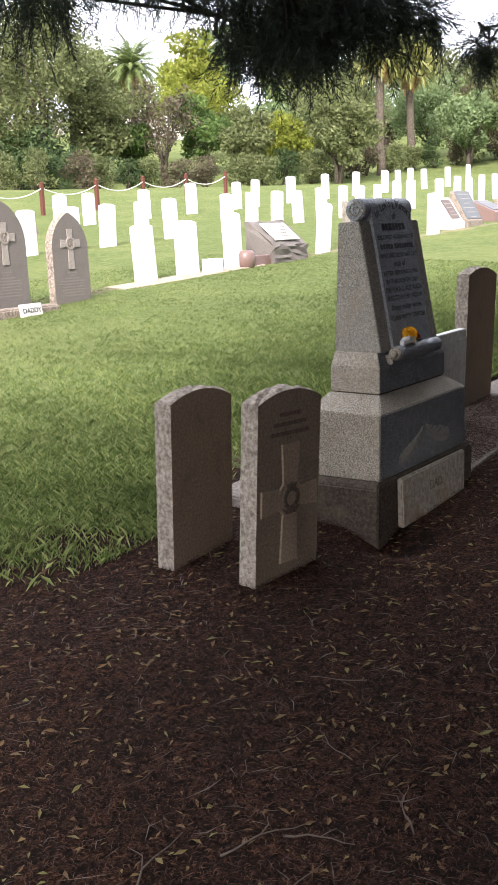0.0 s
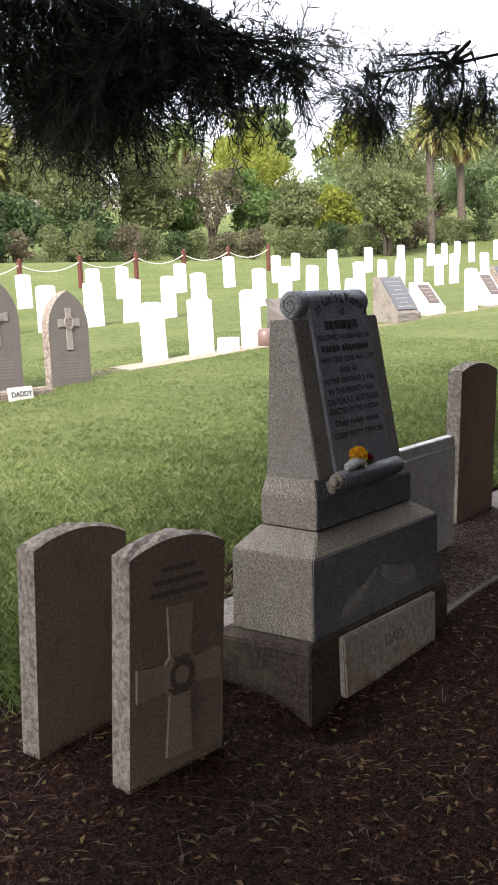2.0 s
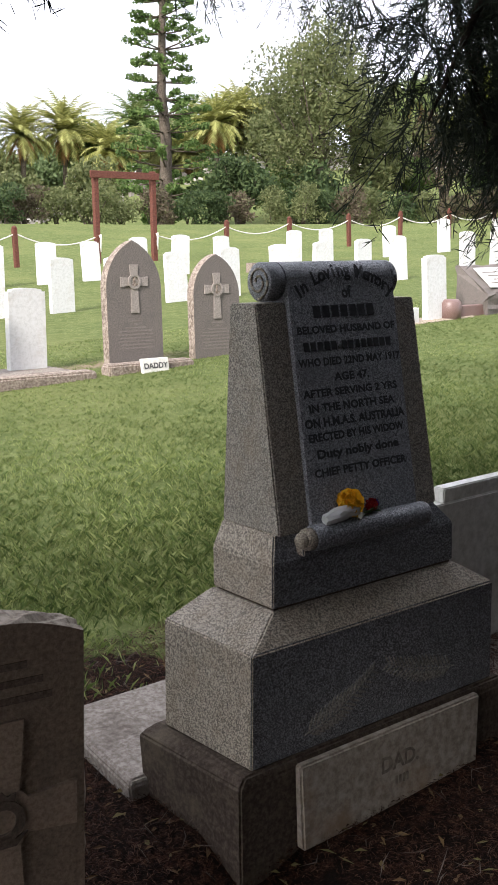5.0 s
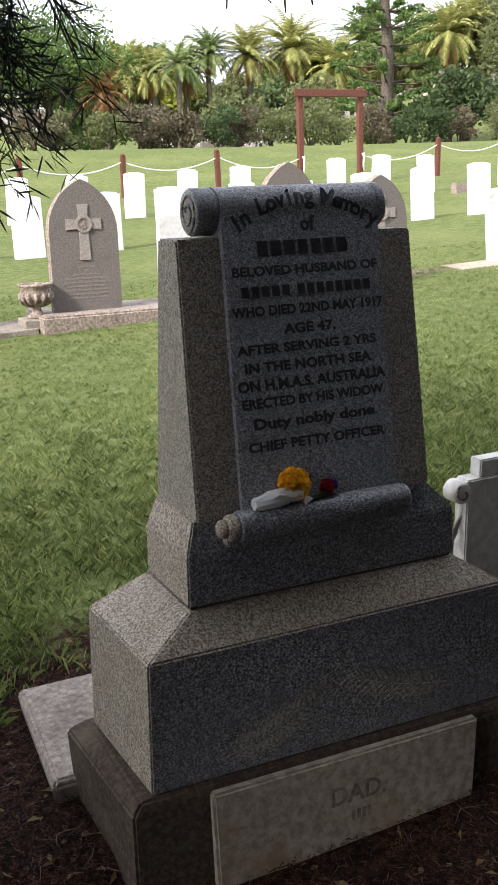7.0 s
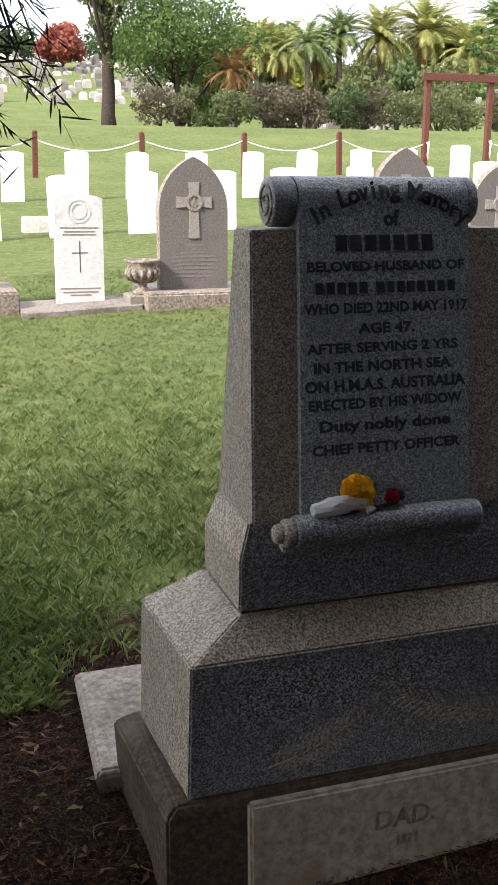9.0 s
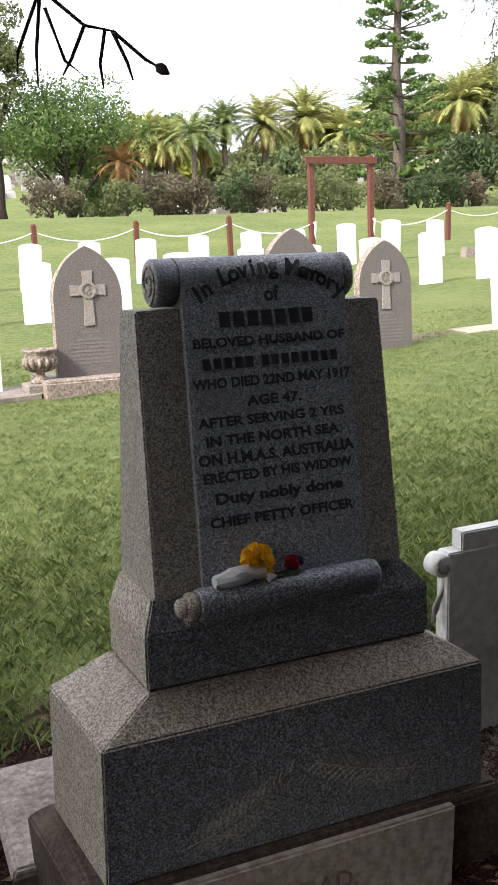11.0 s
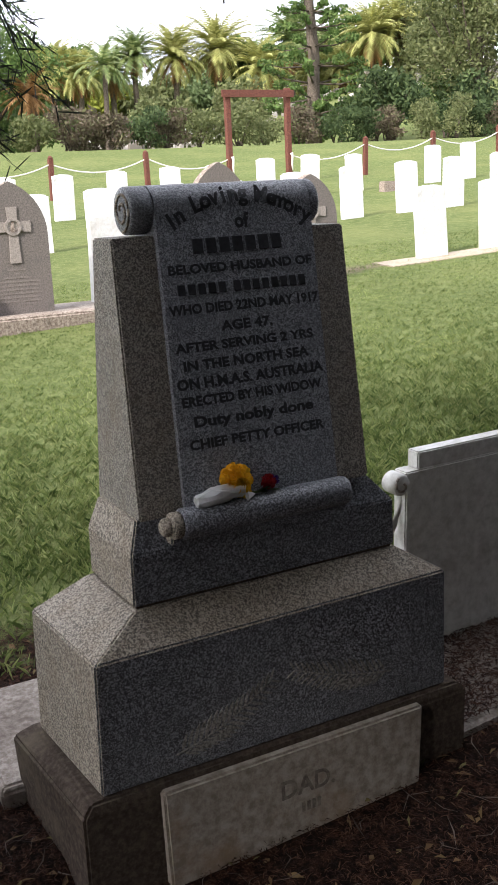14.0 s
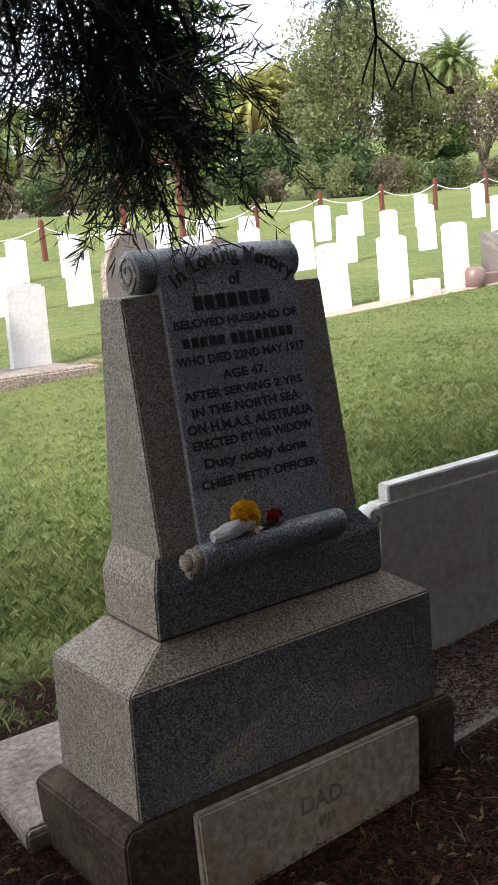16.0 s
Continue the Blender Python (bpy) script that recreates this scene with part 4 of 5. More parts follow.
def build_small_block():
    t = thing("marble_block", "small white marble block beside a headstone", "marker", m=pose(7.95, 7.02, gz(7.95, 7.02), 0, 0, 4))
    part("block", box("block", -0.16, 0.16, -0.08, 0.08, -0.05, 0.20, M["white"], 0.008), t)
    t = thing("red_granite_kerb", "low red granite kerb with rounded end post", "kerb", m=pose(8.75, 7.0, gz(8.75, 7.0)))
    part("post", lathe("post", [(0.001, -0.05), (0.14, -0.05), (0.14, 0.20), (0.10, 0.245), (0.001, 0.25)], M["red_granite"], 20), t)
    part("kerb_stone", box("kerb_stone", -0.08, 0.85, -0.06, 0.08, -0.05, 0.16, M["red_granite"], 0.01), t)
    for x, y, label in ((12.35, 15.6, "low dark stone kerb on the lawn"), (5.0, 12.6, "small grey stone marker on the lawn"), (1.25, 12.4, "small pale stone marker on the lawn")):
        b = thing("stone_marker", label, "marker", m=pose(x, y, gz(x, y)))
        part("block", soft_loft("block", [rect_ring(-0.2, 0.2, -0.1, 0.1, -0.05), rect_ring(-0.19, 0.19, -0.1, 0.1, 0.20 if x > 1 else 0.10)], M["kerb"] if x > 6 else M["marble"], 0.012), b)


build_small_block()


# ---- rope fence and timber gate frame ----
FY = 20.6


def build_fence():
    t = thing("rope_fence", "red-brown timber posts linked by sagging white rope", "fence")
    xs = [-4.6, -2.3, 0.0, 2.26, 4.56, 6.86, 9.17, 11.34, 13.00, 15.30, 17.53, 19.84, 22.0, 24.26, 26.5]
    post = None
    tops = []
    for x in xs:
        z = gz(x, FY)
        gate = x in (11.34, 13.00)
        if not gate:
            if post is None:
                bm = box_bm(-0.055, 0.055, -0.055, 0.055, -0.2, 0.90, 0.010)
                post = from_bm("post", bm, M["timber"])
                cap = lathe("post_cap", [(0.06, 0.895), (0.062, 0.92), (0.03, 0.955), (0.001, 0.965)], M["timber"], 10)
            p = part("post", post, t, "", pose(x, FY, z, 0, random.Random(int(x * 10)).uniform(-1.5, 1.5), 0))
            part("post_cap", cap, p)
        tops.append(Vector((x, FY - 0.02, z + (0.78 if not gate else 0.66))))
    for i in range(len(xs) - 1):
        if (xs[i], xs[i + 1]) == (11.34, 13.00):
            continue
        a, b = tops[i], tops[i + 1]
        pts = [a.lerp(b, u) - Vector((0, 0, 0.24 * 4 * u * (1 - u))) for u in [k / 12 for k in range(13)]]
        part("rope", tube("rope", pts, 0.017, M["rope"], 6), t)
    g = thing("timber_gate_frame", "open red-brown timber gate frame with overhead beam", "gate frame", m=pose(0, 0, 0))
    for x in (11.34, 13.00):
        z = gz(x, FY)
        p = part("post", box("post", x - 0.065, x + 0.065, FY - 0.065, FY + 0.065, z - 0.2, z + 2.22, M["timber"], 0.01), g)
        part("rope_knot", tube("rope_knot", [(x + 0.03, FY - 0.09, z + 0.70), (x + 0.05, FY - 0.10, z + 0.62), (x + 0.035, FY - 0.10, z + 0.42), (x + 0.045, FY - 0.10, z + 0.28)], [0.045, 0.03, 0.025, 0.02], M["rope"], 6), p, "white rope end tied round the post")
    z = gz(12.2, FY) + 2.05
    part("beam", box("beam", 11.16, 13.14, FY - 0.115, FY - 0.066, z - 0.02, z + 0.15, M["timber"], 0.008), g)


build_fence()


# ---- trees and shrubs beyond the fence ----
def trunk_mesh(name, h, r0, r1, seed, lean=0.0, n=9, material=None):
    rg = random.Random(seed)
    pts = [(lean * u * u + rg.uniform(-.04, .04) * h * 0.15, rg.uniform(-.04, .04) * h * 0.15, -0.3 + (h + 0.3) * u) for u in [i / 7 for i in range(8)]]
    return tube(name, pts, [r0 * 1.25] + [r0 + (r1 - r0) * i / 7 for i in range(1, 8)], material or M["bark"], n)


def limb_parts(t, z0, ends, r, material, seed=0):
    rg = random.Random(seed)
    for e in ends:
        a = Vector((rg.uniform(-.05, .05), rg.uniform(-.05, .05), z0 * rg.uniform(0.75, 1.05)))
        e = Vector(e)
        mid = a.lerp(e, 0.5) + Vector((0, 0, -0.06 * (e - a).length))
        part("limb", tube("limb", [a, mid, e], [r, r * 0.65, r * 0.2], material, 6), t)


def broadleaf(name, x, y, label, h, w, base, material, seed, count=5200, leaf=0.16, clumps=26, bark="bark", trunk_r=0.16, stems=1, top=0.0, z_off=0.0):
    """A leafy tree: trunk or stems, limbs, and a crown of leaf clumps with gaps."""
    t = thing(name, label, "tree", "", pose(x, y, gz(x, y) + z_off))
    zc = (h + base) / 2
    c, r = blobs(clumps, (0, 0, zc), (w / 2 * 0.80, w / 2 * 0.80, (h - base) / 2 * 0.85), w * 0.10, w * 0.20, seed)
    if top:
        c[:, :2] *= (1 - top * np.clip((c[:, 2:3] - zc) / (h - zc), 0, 1))
    if stems == 1:
        part("trunk", trunk_mesh("trunk", zc, trunk_r, trunk_r * 0.45, seed, 0, 9, M[bark]), t)
        limb_parts(t, base * 0.95 + 0.3, [tuple(k) for k in c[:12]], trunk_r * 0.42, M[bark], seed)
    else:
        rg = random.Random(seed)
        for k in range(stems):
            e = c[k]
            part("stem", tube("stem", [(rg.uniform(-.2, .2), rg.uniform(-.2, .2), -0.2), (e[0] * 0.25, e[1] * 0.25, e[2] * 0.4), (e[0] * 0.65, e[1] * 0.65, e[2] * 0.75), tuple(e)], [trunk_r, trunk_r * 0.8, trunk_r * 0.5, 0.02], M[bark], 7), t)
        limb_parts(t, base + 0.2, [tuple(k) for k in c[stems:stems + 8]], trunk_r * 0.4, M[bark], seed)
    part("crown", leaf_cloud("crown", c, np.stack([r, r, r * 0.8], 1), count, leaf, M[material], seed), t)
    return t


def palm(x, y, h, crown_r, seed, label, material="frond", group="date palms", trunk_r=0.24, fronds=84, skirt=True, name="palm_tree"):
    """A feather palm: ringed trunk and a crown of arching fronds with single leaflets."""
    t = thing(name, label, "palm", group, pose(x, y, gz(x, y)))
    rg = np.random.RandomState(seed)
    part("trunk", trunk_mesh("trunk", h, trunk_r, trunk_r * 0.85, seed, rg.uniform(-.3, .3), 9), t)
    cx = 0.0

    def frond_set(n, elev0, elev1, scale, seed2, droop):
        r2 = np.random.RandomState(seed2)
        verts, faces = [], []
        for i in range(n):
            az = 2 * math.pi * (i * 0.381966 + r2.uniform(0, 0.08))
            el = radians(elev0 + (elev1 - elev0) * i / max(1, n - 1) + r2.uniform(-9, 9))
            L = crown_r * scale * r2.uniform(0.85, 1.1)
            d = np.array([math.cos(az), math.sin(az), 0.0])
            side = np.array([-math.sin(az), math.cos(az), 0.0])
            p = np.array([0, 0, h])
            pts = [p]
            for k in range(9):
                e = el - droop * ((k + 1) / 9) ** 1.4
                p = p + L / 9 * (d * math.cos(e) + np.array([0, 0, math.sin(e)]))
                pts.append(p)
            for k in range(1, 10):
                a, b = pts[k - 1], pts[k]
                along = (b - a) / np.linalg.norm(b - a)
                up = np.cross(along, side)
                for j in range(2):
                    o = a + (b - a) * (j / 2)
                    ll = L * 0.21 * math.sin(math.pi * min(0.98, 0.15 + 0.83 * (k + j / 2) / 10))
                    for s in (-1, 1):
                        tip = o + ll * (s * side * 0.72 + along * 0.66 - np.array([0, 0, 0.22]) + up * r2.uniform(-.12, .12))
                        wdt = along * L * 0.026
                        q = len(verts)
                        verts.extend([o - wdt, o + wdt, tip])
                        faces.append((q, q + 1, q + 2))
                q = len(verts)
                verts.extend([a + side * 0.02, a - side * 0.02, b - side * 0.015, b + side * 0.015])
                faces.append((q, q + 1, q + 2, q + 3))
        return verts, faces
    v, f = frond_set(fronds, 82, -18, 1.0, seed + 1, 1.15)
    part("crown", mesh_of("crown", v, f, M[material]), t)
    if skirt:
        v, f = frond_set(18, -25, -75, 0.72, seed + 2, 0.5)
        part("dead_fronds", mesh_of("dead_fronds", v, f, M["frond_dead"]), t, "hanging dry brown fronds")
    return t


def araucaria(x, y, h, seed, label, spread=2.7):
    """A tall pine with whorls of bare branches that end in tufts."""
    t = thing("pine_tree", label, "tree", "", pose(x, y, gz(x, y)))
    part("trunk", trunk_mesh("trunk", h, 0.34, 0.06, seed, 0, 10, M["bark"]), t)
    rg = random.Random(seed)
    tw, cs, rs = [], [], []
    z = h * 0.10
    while z < h * 0.99:
        L = spread * (1.0 - 0.6 * (z / h)) * rg.uniform(0.8, 1.1)
        n = 6
        a0 = rg.uniform(0, 6.28)
        for k in range(n):
            a = a0 + 2 * math.pi * k / n + rg.uniform(-.2, .2)
            l = L * rg.uniform(0.7, 1.1)
            e = Vector((l * math.cos(a), l * math.sin(a), z + l * rg.uniform(-0.05, 0.30)))
            tw.append(tube("branch", [(0, 0, z), tuple(Vector((0, 0, z)).lerp(e, 0.6) - Vector((0, 0, 0.06 * l))), tuple(e)], [0.05, 0.03, 0.015], M["bark"], 5))
            for u, rr in ((1.0, 0.30), (0.84, 0.25), (0.66, 0.20), (0.46, 0.15)):
                cs.append(Vector((0, 0, z)).lerp(e, u) + Vector((0, 0, 0.02)))
                rs.append((rr * 1.0, rr * 1.0, rr * 0.62))
        z += rg.uniform(0.55, 0.8)
    for one in tw:
        part("branch", one, t)
    part("foliage", leaf_cloud("foliage", cs, rs, len(cs) * 34, 0.10, M["leaf_green"], seed), t)


def shrub(x, y, w, h, material, seed, label, group):
    t = thing("shrub", label, "shrub", group, pose(x, y, gz(x, y)))
    rg = random.Random(seed)
    n = 12
    cs = [(rg.uniform(-.36, .36) * w, rg.uniform(-.36, .36) * w, h * (0.15 + 0.68 * (k + 0.5) / n)) for k in range(n)]
    rs = [(w * rg.uniform(.22, .34),) * 2 + (h * rg.uniform(.14, .2),) for _ in cs]
    for k in range(5):
        e = cs[rg.randrange(n)]
        part("stem", tube("stem", [(rg.uniform(-.1, .1), rg.uniform(-.1, .1), -0.1), (e[0] * 0.5, e[1] * 0.5, e[2] * 0.55), e], [0.03, 0.022, 0.008], M["bark"], 5), t)
    part("foliage", leaf_cloud("foliage", cs, rs, 2000, 0.065, M[material], seed), t)


def build_background():
    # hedge of single shrubs
    rg = random.Random(21)
    x = 8.2
    k = 0
    while x < 66:
        y = float(hedge_line(x)) + rg.uniform(-0.4, 0.5)
        m = rg.choice(["leaf_brown", "leaf_olive", "leaf_dark", "leaf_brown", "leaf_olive"])
        words = {"leaf_brown": "sparse brown-green hedge shrub", "leaf_olive": "dull olive hedge shrub", "leaf_dark": "dense dark green hedge shrub"}[m]
        tall = 1.0 if x < 24 else 1.2
        shrub(x, y, rg.uniform(1.4, 1.9), rg.uniform(1.25, 1.75) * tall, m, 100 + k, words + " in the row behind the rope fence", "hedge shrubs")
        x += rg.uniform(1.05, 1.55)
        k += 1
    # wide many-stemmed tree, dark trunk pine, tall pine
    broadleaf("spreading_tree", 10.5, 40.0, "wide many-stemmed green tree behind the hedge", 5.6, 7.4, 2.0, "leaf_green", 1, 20000, 0.075, 48, "dark_bark", 0.12, 8)
    broadleaf("dark_trunk_pine", 7.6, 40.0, "tall tree with thick dark trunk beside the road", 9.0, 4.0, 3.4, "leaf_olive", 2, 7000, 0.10, 30, "dark_bark", 0.30)
    araucaria(25.9, 39.5, 15.0, 3, "tall narrow pine with whorled tufted branches")
    broadleaf("big_evergreen", 34.8, 38.5, "large dull green evergreen tree with dark trunk", 11.2, 8.6, 2.0, "leaf_olive", 4, 22000, 0.10, 70, "bark", 0.20, 1, 0.6)
    broadleaf("dark_shrub_tree", 33.6, 37.0, "low dark green shrubby tree under the evergreen", 3.0, 5.5, 0.0, "leaf_dark", 5, 5000, 0.12, 26, "bark", 0.10, 4)
    broadleaf("grey_shrub_tree", 41.5, 36.0, "thin grey twiggy tree behind the hedge", 6.0, 4.6, 0.8, "leaf_brown", 6, 3000, 0.10, 26, "bark", 0.08, 6)
    broadleaf("round_bush_tree", 56.0, 34.0, "large rounded many-stemmed olive bush", 5.6, 7.6, 0.4, "leaf_olive", 7, 15000, 0.11, 50, "dark_bark", 0.14, 8)
    broadleaf("feathery_tree", 49.0, 33.0, "soft pale green feathery young tree", 5.0, 4.2, 0.3, "leaf_pale", 9, 4200, 0.12, 24, "bark", 0.08, 3)
    broadleaf("side_tree", 70.0, 28.0, "broad dull green tree at the end of the rows", 6.2, 11.0, 0.6, "leaf_olive", 10, 14000, 0.15, 50, "bark", 0.25)
    broadleaf("side_tree", 79.0, 25.0, "broad dark green tree at the end of the rows", 5.2, 10.0, 0.4, "leaf_dark", 12, 12000, 0.15, 50, "bark", 0.25)
    broadleaf("side_tree", 90.0, 22.0, "tall dull green tree at the end of the rows", 6.5, 13.0, 0.6, "leaf_olive", 13, 12000, 0.18, 50, "bark", 0.25)
    broadleaf("dark_tree", 28.0, 36.5, "dark green thicket tree behind the hedge", 3.6, 4.4, 0.3, "leaf_dark", 14, 4000, 0.12, 22, "bark", 0.10, 4)
    # far crowns: lime, pale, dark
    far = [(79, 64, 10, 8, "leaf_lime", "bright yellow-green tree far behind"), (88, 67, 11.5, 5.5, "leaf_pale", "pale green gum tree far behind"), (96, 62, 10, 10, "leaf_lime", "yellow-green tree far behind"), (69, 66, 8, 9, "leaf_olive", "olive green tree far behind"), (104, 52, 11, 14, "leaf_olive", "olive green tree far behind"),
           (23, 78, 8.5, 8, "leaf_green", "round green tree far behind"), (43, 76, 10.5, 8, "leaf_green", "round green tree far behind"), (58, 70, 9, 11, "leaf_olive", "olive tree far behind"),
           (5.8, 95, 6.5, 7, "leaf_red", "red autumn tree on the far slope"), (14.6, 98, 6.5, 6, "leaf_red", "red autumn tree on the far slope"), (-6, 118, 6, 14, "leaf_dark", "dark tree on the far skyline"), (10, 122, 6, 16, "leaf_dark", "dark tree on the far skyline"), (26, 122, 7, 18, "leaf_dark", "dark tree on the far skyline"),
           (48, 120, 8, 22, "leaf_dark", "dark tree on the far skyline"), (76, 112, 8, 24, "leaf_olive", "olive tree on the far skyline"), (110, 90, 8, 24, "leaf_olive", "olive tree on the far skyline"), (130, 60, 10, 26, "leaf_olive", "olive tree on the far skyline"), (-16, 90, 6, 10, "leaf_green", "green tree on the far slope"),
           (32.6, 92, 13.6, 7.5, "leaf_green", "round green tree rising behind the palms"), (51.3, 92, 13.4, 7.5, "leaf_green", "round green tree rising behind the palms"), (26.7, 88, 8.5, 9, "leaf_olive", "olive tree behind the palms"), (35.8, 90, 10.5, 7.5, "leaf_lime", "yellow-green tree behind the palms"), (39.8, 88, 11, 9, "leaf_olive", "olive tree behind the palms"), (45.5, 90, 11.4, 9, "leaf_pale", "pale green tree behind the palms"), (56.5, 88, 8.5, 11, "leaf_olive", "olive tree behind the palms"), (61, 86, 7.5, 11, "leaf_green", "green tree behind the palms"), (66.5, 84, 8, 12, "leaf_olive", "olive tree behind the palms")]
    for i, (x, y, h, w, m, label) in enumerate(far):
        broadleaf("far_tree", x, y, label, h * (0.62 if x < 60 else 0.88), w * (0.85 if x < 60 else 1.0), h * 0.06, m, 200 + i, 6500, 0.26, 40, "bark", 0.25)
    # trees on the slope at the end of the rows
    words = {'leaf_olive': 'dull olive tree on the slope behind the rows', 'leaf_lime': 'yellow-green tree on the slope behind the rows', 'leaf_pale': 'pale feathery tree on the slope behind the rows', 'leaf_dark': 'dark green tree on the slope behind the rows'}
    for i, (x, y, h, w, m) in enumerate([(38.4, 38.0, 6.0, 7, 'leaf_olive'), (51.6, 41.0, 6.2, 9, 'leaf_lime'), (41.9, 30.6, 4.2, 5, 'leaf_olive'), (46.4, 31.1, 3.6, 5, 'leaf_lime'), (42.9, 25.5, 5.2, 6.5, 'leaf_olive'), (55.8, 26.7, 5.0, 8, 'leaf_pale'), (51.3, 22.1, 4.2, 5, 'leaf_pale'), (55.8, 21.9, 4.7, 6, 'leaf_olive'), (54.8, 18.8, 4.7, 8, 'leaf_olive'), (66.1, 37.2, 7.9, 8, 'leaf_pale')]):
        broadleaf("slope_tree", x, y, words[m], h, w * 0.72, h * 0.12, m, 260 + i, 9000, 0.105, 40, "bark", 0.12, 3)
    # thicket behind the hedge
    rg = random.Random(55)
    x = 13.0
    k = 0
    while x < 95:
        y = float(hedge_line(x)) + rg.uniform(7, 12) + (4 if x > 50 else 0)
        m = rg.choice(["leaf_olive", "leaf_green", "leaf_brown", "leaf_olive", "leaf_pale"])
        words = {"leaf_olive": "olive green", "leaf_green": "fresh green", "leaf_brown": "thin brown", "leaf_pale": "pale green"}[m]
        broadleaf("thicket_tree", x, y, words + " bushy young tree behind the hedge", rg.uniform(2.4, 3.8) * (1.0 if x < 30 else 1.35), rg.uniform(3.2, 4.6), 0.2, m, 600 + k, 3200, 0.13, 20, "bark", 0.07, 3)
        x += rg.uniform(2.6, 4.2)
        k += 1
    # date palms
    palms = [(32.4, 75, 6.3, 2.5), (35.8, 75, 6.2, 3.1), (39.6, 75, 5.9, 3.6), (41.8, 72, 3.6, 3.2), (46.6, 75, 4.7, 3.6), (52.7, 72, 3.9, 3.6), (25.7, 75, 4.4, 3.0), (27.4, 74, 4.4, 2.8), (31.0, 76, 5.0, 2.7), (52.2, 76, 1.6, 3.2), (50.8, 78, 1.8, 3.2), (25.2, 78, 3.9, 2.7), (43.1, 78, 3.6, 3.1),
             (55.2, 72, 4.6, 3.2), (59.0, 73, 3.6, 3.0), (82.4, 75, 3.4, 3.0), (93.0, 50, 4.8, 3.1), (101.0, 50, 5.0, 3.1), (37.5, 42.5, 1.8, 1.6), (64.0, 72, 4.4, 3.0), (42.7, 39.2, 5.4, 2.0), (47.4, 25.5, 5.6, 2.0), (50.0, 25.0, 5.0, 2.0), (50.7, 18.3, 3.6, 2.0), (38.9, 40.3, 5.1, 2.0)]
    for i, (x, y, h, r) in enumerate(palms):
        palm(x, y, h * 1.12, r * 1.08, 300 + i * 3, "date palm with yellow-green arching fronds and dry skirt" if i % 3 else "tall date palm with drooping dry lower fronds", "frond" if i % 4 else "frond_green")
    palm(12.25, 38.5, 2.3, 1.45, 401, "short palm with orange dead fronds before the hedge", "frond_dead", "", 0.2, 34, True)
    palm(14.75, 37.0, 3.3, 1.6, 404, "slender palm with thin grey trunk and green fronds", "frond_green", "", 0.11, 26, False)
    # far graves on the slope: too many to count
    rr = np.random.RandomState(5)
    verts, faces = [], []
    for i in range(2000):
        x = rr.uniform(-25, 120)
        y = rr.uniform(66, 118) if x < 60 else rr.uniform(44, 90)
        w, d, h = rr.uniform(.3, .8), rr.uniform(.2, .6), rr.uniform(.35, 1.0) * (1.3 if rr.rand() < 0.2 else 0.8)
        z = gz(x, y) - 0.1
        q = len(verts)
        for zz, k in ((z, 1.0), (z + h * 0.8, 0.95), (z + h, 0.55)):
            verts.extend([(x - w / 2 * k, y - d / 2 * k, zz), (x + w / 2 * k, y - d / 2 * k, zz), (x + w / 2 * k, y + d / 2 * k, zz), (x - w / 2 * k, y + d / 2 * k, zz)])
        for lev in (0, 4):
            for s in range(4):
                faces.append((q + lev + s, q + lev + (s + 1) % 4, q + lev + 4 + (s + 1) % 4, q + lev + 4 + s))
        faces.append((q + 8, q + 9, q + 10, q + 11))
    ob = new("far_gravestones", mesh_of("far_gravestones", verts, faces, M["far_stone"]))
    tagged(ob, "crowded pale old gravestones on the far slope", "gravestones", kind="stuff")


build_background()


# ---- the conifer that overhangs the path ----
def sprays(name, clumps, per, material, seed, length=0.11, width=0.0012):
    """Hanging sprays of fine scale-leaved twigs: a bent stem with many short thin shoots."""
    rg = np.random.RandomState(seed)
    C = np.array(clumps)
    cnt = (C[:, 5] * per).astype(int)
    c = np.repeat(C[:, :3], cnt, 0)
    r = np.repeat(C[:, [3, 3, 4]], cnt, 0)
    n = len(c)
    unit = lambda v: v / (np.linalg.norm(v, axis=-1, keepdims=True) + 1e-9)
    d = unit(rg.normal(size=(n, 3)))
    o = c + d * r * rg.uniform(0.05, 1.0, (n, 1)) ** 0.6
    main = unit(rg.normal(size=(n, 3)) * 0.6 + d * 0.6 + np.array([0, 0, -0.75]))
    L = length * rg.uniform(0.5, 1.3, (n, 1))
    verts = []
    K = 34
    for j in range(K):
        u = j / K
        b = o + main * L * u + np.array([0, 0, -0.25]) * L * u * u
        dv = unit(main + rg.normal(size=(n, 3)) * 0.75)
        ll = L * (0.30 - 0.12 * u) * rg.uniform(0.6, 1.2, (n, 1))
        sd = unit(np.cross(dv, rg.normal(size=(n, 3)))) * width * rg.uniform(0.7, 1.3, (n, 1))
        verts.append(np.stack([b - sd * 0.6, b + dv * ll * 0.55 - sd, b + dv * ll, b + dv * ll * 0.55 + sd, b + sd * 0.6], 1))
    e = o + main * L + np.array([0, 0, -0.25]) * L
    sd = unit(np.cross(main, rg.normal(size=(n, 3)))) * width * 1.3
    verts.append(np.stack([o - sd, o + (e - o) * 0.5 - sd * 0.8, e, o + (e - o) * 0.5 + sd * 0.8, o + sd], 1))
    v = np.concatenate(verts).reshape(-1, 3)
    return mesh_of(name, v, np.arange(len(v)).reshape(-1, 5), material)


